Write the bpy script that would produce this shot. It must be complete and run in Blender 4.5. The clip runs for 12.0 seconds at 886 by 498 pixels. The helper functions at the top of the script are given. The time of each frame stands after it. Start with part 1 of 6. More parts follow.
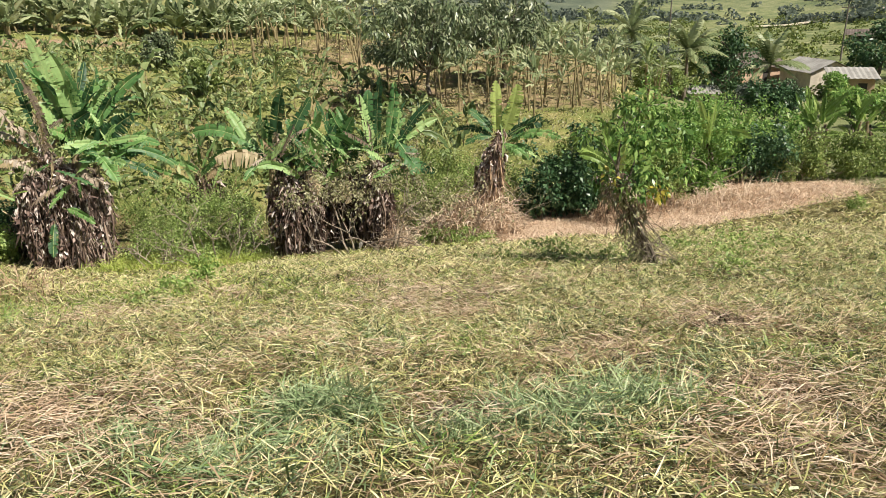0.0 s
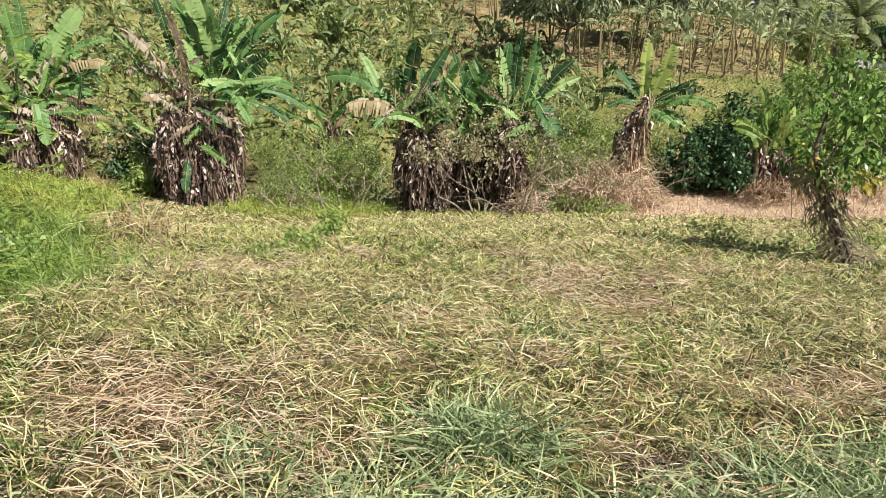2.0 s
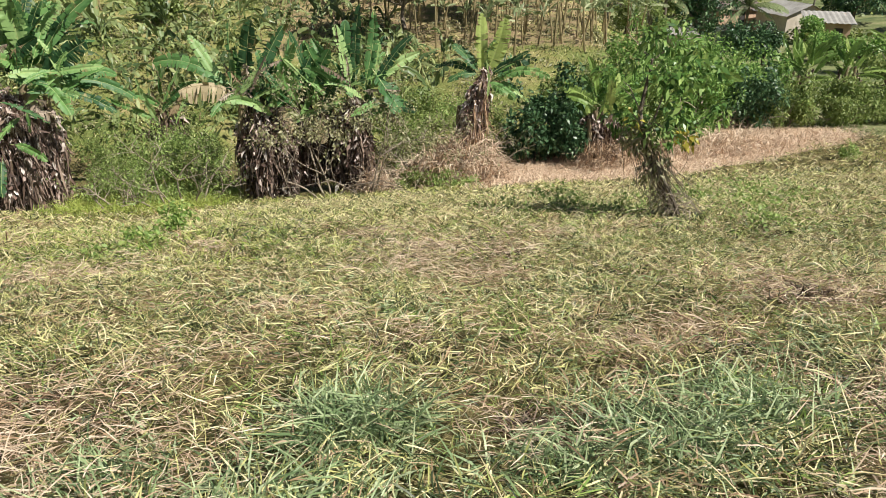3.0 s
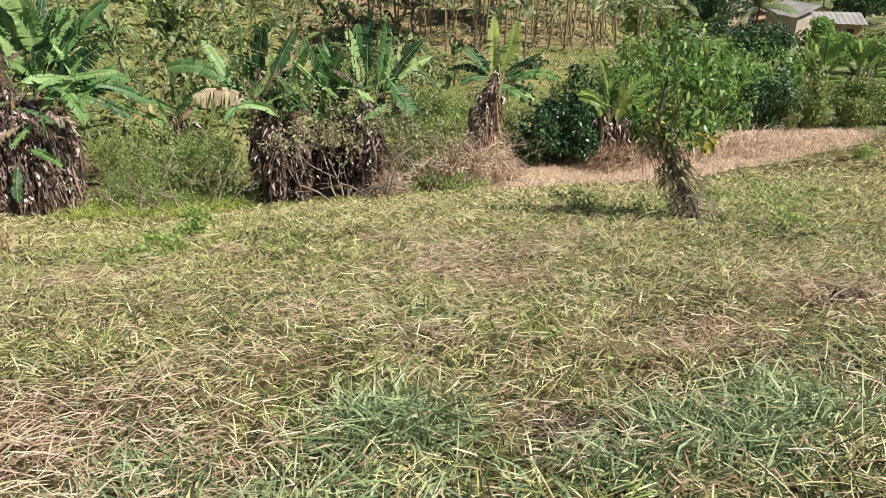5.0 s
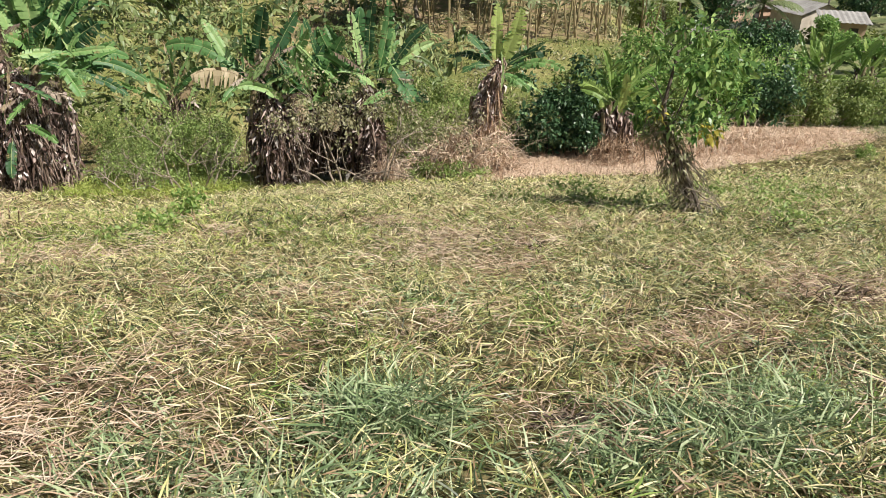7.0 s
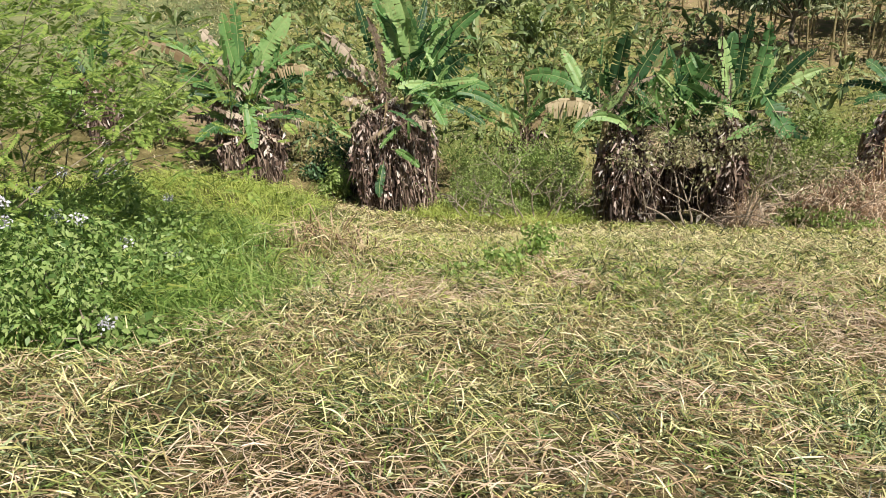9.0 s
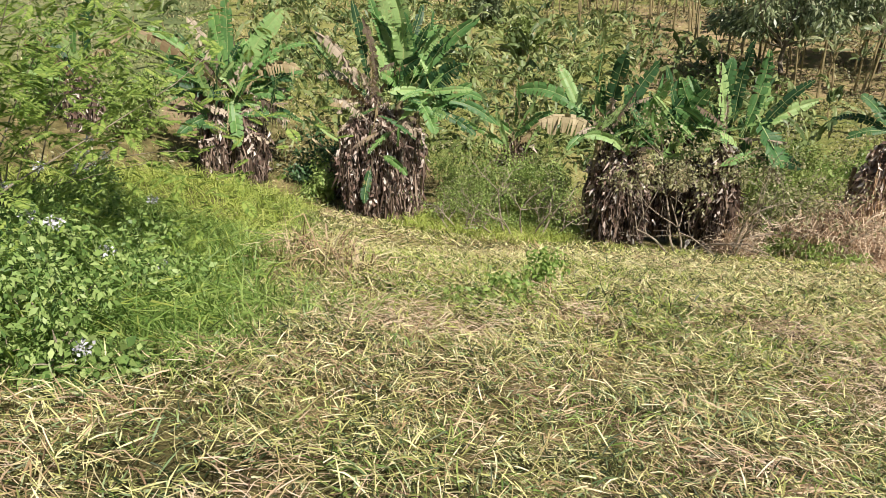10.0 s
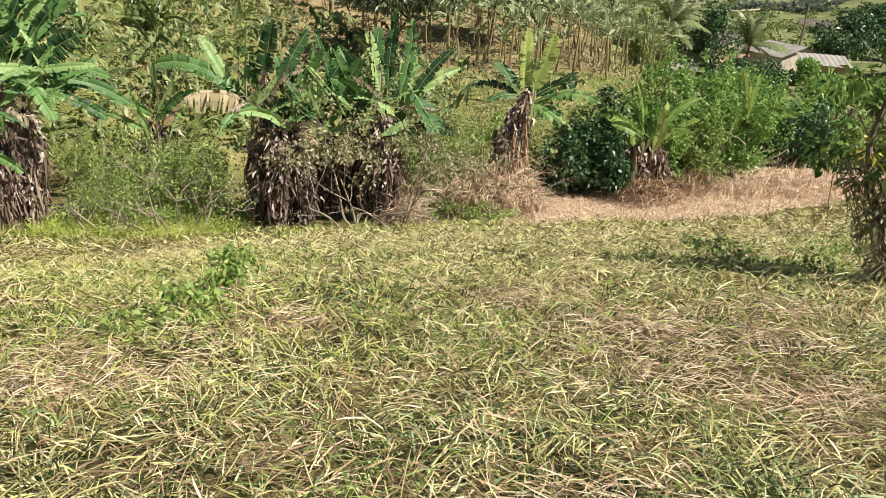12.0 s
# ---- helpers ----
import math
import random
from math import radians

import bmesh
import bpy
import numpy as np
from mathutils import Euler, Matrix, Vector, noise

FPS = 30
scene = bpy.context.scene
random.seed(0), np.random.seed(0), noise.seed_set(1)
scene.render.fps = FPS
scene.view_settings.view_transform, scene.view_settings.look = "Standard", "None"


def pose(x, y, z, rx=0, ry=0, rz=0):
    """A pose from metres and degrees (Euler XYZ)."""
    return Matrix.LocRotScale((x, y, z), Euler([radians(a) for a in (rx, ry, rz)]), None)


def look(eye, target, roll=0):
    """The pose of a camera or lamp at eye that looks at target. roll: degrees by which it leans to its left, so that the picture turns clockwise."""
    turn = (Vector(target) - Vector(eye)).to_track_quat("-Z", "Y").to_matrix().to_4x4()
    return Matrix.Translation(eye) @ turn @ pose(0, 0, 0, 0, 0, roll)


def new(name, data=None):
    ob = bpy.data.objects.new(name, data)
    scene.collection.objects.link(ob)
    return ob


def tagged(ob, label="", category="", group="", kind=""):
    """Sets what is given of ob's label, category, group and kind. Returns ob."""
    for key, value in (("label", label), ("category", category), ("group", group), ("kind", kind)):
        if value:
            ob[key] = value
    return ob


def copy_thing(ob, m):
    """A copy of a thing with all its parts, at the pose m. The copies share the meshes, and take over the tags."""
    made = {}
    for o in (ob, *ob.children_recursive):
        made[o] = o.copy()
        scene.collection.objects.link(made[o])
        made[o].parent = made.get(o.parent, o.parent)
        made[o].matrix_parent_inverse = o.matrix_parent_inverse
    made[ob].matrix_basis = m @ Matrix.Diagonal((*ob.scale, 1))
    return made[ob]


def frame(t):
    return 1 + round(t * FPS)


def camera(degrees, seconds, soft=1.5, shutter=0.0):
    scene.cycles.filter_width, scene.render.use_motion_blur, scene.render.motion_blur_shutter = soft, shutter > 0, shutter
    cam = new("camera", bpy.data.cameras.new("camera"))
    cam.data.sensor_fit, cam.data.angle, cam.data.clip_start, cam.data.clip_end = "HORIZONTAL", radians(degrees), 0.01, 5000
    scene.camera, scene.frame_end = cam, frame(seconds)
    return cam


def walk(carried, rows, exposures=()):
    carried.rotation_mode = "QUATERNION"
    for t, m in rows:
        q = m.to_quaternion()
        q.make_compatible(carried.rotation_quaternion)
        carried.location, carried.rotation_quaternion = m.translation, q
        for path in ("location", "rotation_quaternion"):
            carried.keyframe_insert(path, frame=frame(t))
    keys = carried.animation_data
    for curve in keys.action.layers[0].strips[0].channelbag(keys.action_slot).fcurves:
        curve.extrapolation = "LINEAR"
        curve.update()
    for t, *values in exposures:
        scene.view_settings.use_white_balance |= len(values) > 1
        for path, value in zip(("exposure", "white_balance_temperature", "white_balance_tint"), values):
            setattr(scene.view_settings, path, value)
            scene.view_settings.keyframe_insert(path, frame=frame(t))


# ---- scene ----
cam = camera(63.1, 12.0, soft=0.8)
PATH = [
    (0, (0.533, -1.005, 1.549), (0.615, 0.878, 0.881), -1.5),
    (0.5, (0.397, -0.668, 1.399), (0.53, 1.245, 0.83), 0.8),
    (1, (0.298, -0.38, 1.395), (0.173, 1.529, 0.812), 2.8),
    (1.5, (0.217, -0.143, 1.323), (-0.129, 1.706, 0.641), -2.3),
    (2, (0.136, -0.016, 1.31), (-0.089, 1.817, 0.541), 0.3),
    (2.5, (0.127, 0.002, 1.319), (0.113, 1.84, 0.531), -0.5),
    (3, (0.136, -0.007, 1.315), (0.309, 1.809, 0.494), 0.2),
    (3.2, (0.207, 0.05, 1.332), (0.464, 1.877, 0.559), 1.2),
    (4.8, (0.011, 0.018, 1.303), (0.144, 1.838, 0.486), -0.6),
    (5, (0.008, 0.02, 1.302), (0.159, 1.841, 0.49), -0.3),
    (5.5, (0.0, 0.0, 1.302), (0.098, 1.829, 0.499), -0.4),
    (6, (0.003, 0.001, 1.296), (0.084, 1.826, 0.483), 0.3),
    (6.5, (-0.032, 0.019, 1.299), (0.097, 1.831, 0.463), 1.9),
    (6.7, (0.013, 0.027, 1.274), (0.183, 1.828, 0.422), 1.6),
    (8.3, (-0.124, 0.882, 1.041), (-0.421, 2.725, 0.325), 1.5),
    (8.5, (-0.193, 0.931, 0.993), (-0.634, 2.715, 0.204), 1.4),
    (9, (-0.429, 1.161, 0.992), (-1.144, 2.873, 0.246), -3.6),
    (9.5, (-0.623, 1.338, 1.037), (-1.336, 3.072, 0.341), 1.6),
    (10, (-0.819, 1.463, 0.978), (-1.47, 3.206, 0.246), 0.3),
    (10.5, (-0.941, 1.717, 0.782), (-1.542, 3.561, 0.295), -0.9),
    (11, (-1.067, 2.034, 0.738), (-1.341, 3.934, 0.177), -0.5),
    (11.5, (-1.202, 2.288, 0.702), (-1.256, 4.182, 0.061), -0.4),
    (12, (-1.252, 2.521, 0.598), (-0.991, 4.356, -0.153), 3.3),
]
# seconds, stops, kelvin, tint: the clip's own exposure and white balance drift as it pans
EXPOSURES = ((0.0, 0.57, 6770, 9), (1.5, 0.63, 6770, 10), (2.5, 0.49, 6570, 8), (5.0, 0.48, 6420, 12), (6.5, 0.49, 6420, 12), (8.5, 0.49, 6570, 10), (9.5, 0.43, 6720, 9), (10.5, 0.59, 6770, 10), (12.0, 0.61, 6870, 9))
walk(cam, [(t, look(eye, target, roll)) for t, eye, target, roll in PATH], EXPOSURES)

# ---- light ----
SUN_RISE, SUN_TURN = 50.0, 128.0  # degrees above the horizon; bearing clockwise from +y
world = bpy.data.worlds.new("sky")
scene.world = world
world.use_nodes = True
wn = world.node_tree
sky = wn.nodes.new("ShaderNodeTexSky")
sky.sky_type, sky.sun_disc = "NISHITA", False
sky.sun_elevation, sky.sun_rotation = radians(SUN_RISE), radians(SUN_TURN)
sky.air_density, sky.dust_density = 0.6, 0.6
wn.nodes["Background"].inputs[1].default_value = 0.05
wn.links.new(sky.outputs[0], wn.nodes["Background"].inputs[0])
sun_data = bpy.data.lights.new("sun", "SUN")
sun_data.energy, sun_data.angle, sun_data.color = 5.0, radians(0.55), (1.0, 0.965, 0.89)
sun = new("sun", sun_data)
sun_from = Vector((math.sin(radians(SUN_TURN)) * math.cos(radians(SUN_RISE)), math.cos(radians(SUN_TURN)) * math.cos(radians(SUN_RISE)), math.sin(radians(SUN_RISE))))
sun.matrix_world = look(sun_from * 60, (0, 0, 0))

# ---- the lie of the land ----
# height of the land: an inclined near slope, then profiles (distance, height) for a few bearings
BEARINGS = (
    (-180, ((0, 0.0), (20, 5.0), (60, 12.0), (200, 30.0), (900, 90.0), (3000, 160.0))),
    (-95, ((0, 0.0), (20, 0.8), (40, 2.0), (80, 6.0), (200, 26.0), (900, 130.0), (3000, 240.0))),
    (-58, ((0, 0.0), (12, -1.6), (20, -2.9), (32, -2.2), (50, -0.4), (75, 3.5), (140, 16.0), (400, 60.0), (3000, 260.0))),
    (-38, ((0, 0.0), (12, -2.4), (18, -4.2), (25, -4.2), (36, -2.8), (52, -1.1), (66, 0.8), (130, 14.0), (400, 55.0), (3000, 260.0))),
    (-25, ((0, 0.0), (12, -2.8), (20, -5.7), (25, -5.3), (36, -3.7), (54, -1.2), (66, 0.2), (125, 12.5), (160, 15.0), (260, 8.0), (900, 130.0), (3000, 500.0))),
    (-12, ((0, 0.0), (12, -3.0), (20.5, -6.0), (25, -5.6), (36, -4.1), (54, -1.7), (70, -0.4), (140, 7.2), (170, 6.0), (300, -4.0), (600, 30.0), (1000, 85.0), (1500, 190.0), (3000, 520.0))),
    (0, ((0, 0.0), (12, -3.0), (20.5, -6.0), (25, -5.8), (33, -4.6), (40, -3.7), (48, -2.2), (58, -1.5), (68, -2.2), (90, -3.8), (150, -6.5), (300, -5.0), (600, 24.0), (1000, 75.0), (1500, 175.0), (3000, 480.0))),
    (14, ((0, 0.0), (12, -2.9), (21, -5.7), (26, -5.2), (31, -4.0), (40, -3.8), (48, -3.1), (56, -3.0), (70, -6.4), (100, -8.8), (260, -9.0), (420, 1.0), (900, 46.0), (1800, 150.0), (3000, 300.0))),
    (20, ((0, 0.0), (12, -2.8), (21, -5.4), (27, -5.0), (33, -3.9), (40, -4.4), (50, -5.2), (60, -6.9), (100, -9.0), (280, -9.2), (450, 2.0), (900, 38.0), (3000, 150.0))),
    (28, ((0, 0.0), (12, -2.7), (21, -5.0), (27, -5.2), (40, -6.9), (66, -8.6), (100, -9.2), (280, -9.6), (470, 2.0), (700, 19.0), (930, 31.0), (1100, 28.0), (3000, 10.0))),
    (45, ((0, 0.0), (12, -2.2), (21, -4.2), (30, -4.9), (45, -6.6), (80, -8.0), (160, -7.0), (330, 8.0), (900, 70.0), (3000, 150.0))),
    (95, ((0, 0.0), (20, 0.6), (60, 1.5), (200, 8.0), (900, 60.0), (3000, 120.0))),
    (180, ((0, 0.0), (20, 5.0), (60, 12.0), (200, 30.0), (900, 90.0), (3000, 160.0))),
)
NEAR = ((-40, 9.5), (-20, 5.1), (7, -1.77), (10, -2.6), (14, -3.95), (18, -5.25), (20.5, -5.8), (26, -5.8))


def smooth(a, b, v):
    u = np.clip((v - a) / (b - a), 0, 1)
    return u * u * (3 - 2 * u)


def wave(x, y, size, seed):
    """Soft lumps of about the given size, from -1 to 1."""
    k = 2 * np.pi / size
    out = 0.0
    for n in range(5):
        a = seed * 1.7 + n * 2.4
        q = k * (0.7 + 0.17 * n)
        out = out + np.sin(q * (x * np.cos(a) + y * np.sin(a)) + seed * 3.1 + n * 1.9)
    return out / 3.2


def height(x, y):
    x, y = np.asarray(x, float), np.asarray(y, float)
    far = np.hypot(x, y)
    bearing = np.degrees(np.arctan2(x, y))
    table = np.stack([np.interp(far, *zip(*rows)) for _, rows in BEARINGS])
    marks = np.array([b for b, _ in BEARINGS], float)
    n = np.clip(np.searchsorted(marks, bearing) - 1, 0, len(marks) - 2)
    u = np.clip((bearing - marks[n]) / (marks[n + 1] - marks[n]), 0, 1)
    u = u * u * (3 - 2 * u)
    pick = lambda k: np.take_along_axis(table, k[None], 0)[0]
    z = pick(n) * (1 - u) + pick(n + 1) * u
    near = np.interp(y, *zip(*NEAR)) + 0.03 * x * smooth(6, 18, y)
    w = smooth(19, 27, far)
    z = near * (1 - w) + z * w
    z = z + 0.045 * wave(x, y, 3.1, 1) * smooth(1, 5, far) * (1 - smooth(8, 15, far)) + 0.02 * wave(x, y, 0.9, 2) * (1 - smooth(8, 15, far))
    z = z + smooth(28, 90, far) * 0.5 * wave(x, y, 24, 3) + smooth(150, 500, far) * (7 * wave(x, y, 170, 4) + 2.5 * wave(x, y, 60, 5)) * (0.35 + 0.65 * smooth(300, 900, far))
    # the grassy hump beside the cut slope
    z = z + 0.6 * np.exp(-(((x + 9.1) / 2.2) ** 2 + ((y - 11.6) / 3.8) ** 2))
    z = z - 0.42 * np.exp(-(((x + 5.6) / 2.3) ** 2 + ((y - 12.8) / 4.0) ** 2))
    return z


def ground_z(x, y):
    return float(height(np.array([x]), np.array([y]))[0])


# ---- materials ----
def nodes_of(name):
    m = bpy.data.materials.new(name)
    m.use_nodes = True
    t = m.node_tree
    t.nodes.clear()
    out = t.nodes.new("ShaderNodeOutputMaterial")
    return m, t, out


def add(t, kind, **values):
    n = t.nodes.new(kind)
    for key, value in values.items():
        n.inputs[key.replace("_", " ")].default_value = value
    return n


def noise_tex(t, scale, detail=4.0, rough=0.55, coords=None):
    n = add(t, "ShaderNodeTexNoise", Scale=scale, Detail=detail, Roughness=rough)
    if coords is not None:
        t.links.new(coords, n.inputs["Vector"])
    return n


def ramp(t, fac, stops):
    r = t.nodes.new("ShaderNodeValToRGB")
    e = r.color_ramp.elements
    while len(e) < len(stops):
        e.new(0.5)
    for k, (p, c) in enumerate(stops):
        e[k].position, e[k].color = p, (*c, 1)
    t.links.new(fac, r.inputs[0])
    return r


def mixed(t, fac, a, b):
    m = t.nodes.new("ShaderNodeMix")
    m.data_type = "RGBA"
    for k, v in ((0, fac), (6, a), (7, b)):
        if isinstance(v, (int, float)):
            m.inputs[k].default_value = v
        elif isinstance(v, tuple):
            m.inputs[k].default_value = (*v, 1)
        else:
            t.links.new(v, m.inputs[k])
    return m.outputs[2]


def arith(t, op, a, b, c=0.0, clamp=False):
    m = t.nodes.new("ShaderNodeMath")
    m.operation, m.use_clamp = op, clamp
    for k, v in ((0, a), (1, b), (2, c)):
        if isinstance(v, (int, float)):
            m.inputs[k].default_value = v
        else:
            t.links.new(v, m.inputs[k])
    return m.outputs[0]


def plant_skin(name, stops, by="island", spread=0.6, patch=0.5, size=2.0, gloss=0.45, through_light=0.3, grain=40.0, blotch=None):
    """Leaves and stalks: colour by piece and by soft patches, a little light coming through."""
    m, t, out = nodes_of(name)
    coords = t.nodes.new("ShaderNodeTexCoord").outputs["Object"]
    if by == "island":
        rand = t.nodes.new("ShaderNodeNewGeometry").outputs["Random Per Island"]
    else:
        rand = t.nodes.new("ShaderNodeObjectInfo").outputs["Random"]
    soft = noise_tex(t, size, 3, 0.5, coords)
    fine = noise_tex(t, grain, 3, 0.6, coords)
    a = arith(t, "MULTIPLY", rand, spread)
    b = arith(t, "MULTIPLY_ADD", soft.outputs["Fac"], patch, 0.5 - 0.5 * spread - 0.5 * patch)
    s = arith(t, "ADD", a, b, clamp=True)
    colour = ramp(t, s, stops).outputs[0]
    tint = arith(t, "MULTIPLY_ADD", fine.outputs["Fac"], 0.5, 0.75)
    v = t.nodes.new("ShaderNodeHueSaturation")
    t.links.new(colour, v.inputs["Color"])
    t.links.new(tint, v.inputs["Value"])
    colour = v.outputs[0]
    if blotch:
        spots = noise_tex(t, blotch[0], 5, 0.7, coords)
        edge = ramp(t, spots.outputs["Fac"], ((blotch[1], (0, 0, 0)), (blotch[1] + 0.06, (1, 1, 1)))).outputs[0]
        colour = mixed(t, edge, colour, blotch[2])
    p = add(t, "ShaderNodeBsdfPrincipled", Roughness=gloss)
    p.inputs["Specular IOR Level"].default_value = 0.35
    t.links.new(colour, p.inputs["Base Color"])
    bump = add(t, "ShaderNodeBump", Strength=0.25, Distance=0.01)
    t.links.new(fine.outputs["Fac"], bump.inputs["Height"])
    t.links.new(bump.outputs[0], p.inputs["Normal"])
    if through_light:
        tr = t.nodes.new("ShaderNodeBsdfTranslucent")
        t.links.new(colour, tr.inputs[0])
        mx = t.nodes.new("ShaderNodeMixShader")
        mx.inputs[0].default_value = through_light
        t.links.new(p.outputs[0], mx.inputs[1])
        t.links.new(tr.outputs[0], mx.inputs[2])
        t.links.new(mx.outputs[0], out.inputs[0])
    else:
        t.links.new(p.outputs[0], out.inputs[0])
    return m


def hard_skin(name, stops, size=3.0, rough=0.85, grain=60.0, bumps=0.4, metal=0.0, stain=None):
    """Walls, bark, roof sheets, poles."""
    m, t, out = nodes_of(name)
    coords = t.nodes.new("ShaderNodeTexCoord").outputs["Object"]
    soft = noise_tex(t, size, 5, 0.6, coords)
    fine = noise_tex(t, grain, 4, 0.6, coords)
    s = arith(t, "MULTIPLY_ADD", fine.outputs["Fac"], 0.45, arith(t, "MULTIPLY_ADD", soft.outputs["Fac"], 1.3, -0.4))
    colour = ramp(t, s, stops).outputs[0]
    if stain:
        w = noise_tex(t, stain[0], 4, 0.65, coords)
        edge = ramp(t, w.outputs["Fac"], ((stain[1], (0, 0, 0)), (stain[1] + 0.15, (1, 1, 1)))).outputs[0]
        colour = mixed(t, edge, colour, stain[2])
    p = add(t, "ShaderNodeBsdfPrincipled", Roughness=rough, Metallic=metal)
    t.links.new(colour, p.inputs["Base Color"])
    bump = add(t, "ShaderNodeBump", Strength=bumps, Distance=0.02)
    t.links.new(fine.outputs["Fac"], bump.inputs["Height"])
    t.links.new(bump.outputs[0], p.inputs["Normal"])
    t.links.new(p.outputs[0], out.inputs[0])
    return m


def ground_skin():
    m, t, out = nodes_of("earth_and_turf")
    coords = t.nodes.new("ShaderNodeTexCoord").outputs["Object"]

    def mask(name):
        a = t.nodes.new("ShaderNodeAttribute")
        a.attribute_name = name
        return a.outputs["Fac"]

    n1, n2, n3, n4, n5 = (noise_tex(t, s, 7, 0.65, coords) for s in (0.35, 2.2, 14.0, 0.035, 0.011))
    turf = ramp(t, n2.outputs["Fac"], ((0.3, (0.055, 0.046, 0.021)), (0.5, (0.15, 0.125, 0.054)), (0.68, (0.29, 0.232, 0.115)))).outputs[0]
    straw = ramp(t, n3.outputs["Fac"], ((0.3, (0.36, 0.25, 0.17)), (0.65, (0.62, 0.47, 0.34)))).outputs[0]
    soil = ramp(t, n1.outputs["Fac"], ((0.35, (0.12, 0.155, 0.045)), (0.5, (0.22, 0.225, 0.075)), (0.66, (0.36, 0.29, 0.14)))).outputs[0]
    bare = ramp(t, n1.outputs["Fac"], ((0.3, (0.25, 0.165, 0.105)), (0.7, (0.38, 0.265, 0.175)))).outputs[0]
    pasture = ramp(t, arith(t, "MULTIPLY_ADD", n1.outputs["Fac"], 0.55, arith(t, "MULTIPLY", n4.outputs["Fac"], 0.45)), ((0.38, (0.085, 0.115, 0.05)), (0.46, (0.15, 0.175, 0.075)), (0.53, (0.22, 0.23, 0.105)), (0.62, (0.30, 0.28, 0.15)))).outputs[0]
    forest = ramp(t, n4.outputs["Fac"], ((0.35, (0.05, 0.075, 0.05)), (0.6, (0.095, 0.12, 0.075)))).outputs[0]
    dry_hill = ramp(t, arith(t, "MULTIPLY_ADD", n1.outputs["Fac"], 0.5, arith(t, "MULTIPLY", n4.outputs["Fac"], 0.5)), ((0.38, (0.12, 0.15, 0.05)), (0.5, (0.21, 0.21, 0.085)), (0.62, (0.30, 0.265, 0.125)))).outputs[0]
    # distance haze is painted into these two: bluish mountain rock, greyed far slope
    hazy_stone = ramp(t, n4.outputs["Fac"], ((0.35, (0.15, 0.17, 0.20)), (0.5, (0.27, 0.28, 0.31)), (0.62, (0.44, 0.44, 0.46)))).outputs[0]
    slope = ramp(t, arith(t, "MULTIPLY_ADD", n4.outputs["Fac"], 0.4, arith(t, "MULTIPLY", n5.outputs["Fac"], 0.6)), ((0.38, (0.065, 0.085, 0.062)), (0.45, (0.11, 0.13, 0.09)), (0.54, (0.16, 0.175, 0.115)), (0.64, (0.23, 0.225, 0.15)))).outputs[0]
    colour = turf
    for name, tone in (("pasture", pasture), ("slope", slope), ("crop", soil), ("dry", straw), ("hay", dry_hill), ("wood", forest), ("rock", hazy_stone), ("bare", bare)):
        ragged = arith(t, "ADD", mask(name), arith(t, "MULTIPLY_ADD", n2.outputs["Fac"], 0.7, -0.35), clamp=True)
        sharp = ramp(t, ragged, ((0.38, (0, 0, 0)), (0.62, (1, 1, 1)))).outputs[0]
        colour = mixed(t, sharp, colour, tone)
    v = t.nodes.new("ShaderNodeHueSaturation")
    t.links.new(colour, v.inputs["Color"])
    t.links.new(arith(t, "MULTIPLY_ADD", n3.outputs["Fac"], 0.9, 0.55), v.inputs["Value"])
    p = add(t, "ShaderNodeBsdfPrincipled", Roughness=0.95)
    p.inputs["Specular IOR Level"].default_value = 0.1
    t.links.new(v.outputs[0], p.inputs["Base Color"])
    bump = add(t, "ShaderNodeBump", Strength=0.8, Distance=0.06)
    t.links.new(n3.outputs["Fac"], bump.inputs["Height"])
    t.links.new(bump.outputs[0], p.inputs["Normal"])
    t.links.new(p.outputs[0], out.inputs[0])
    return m


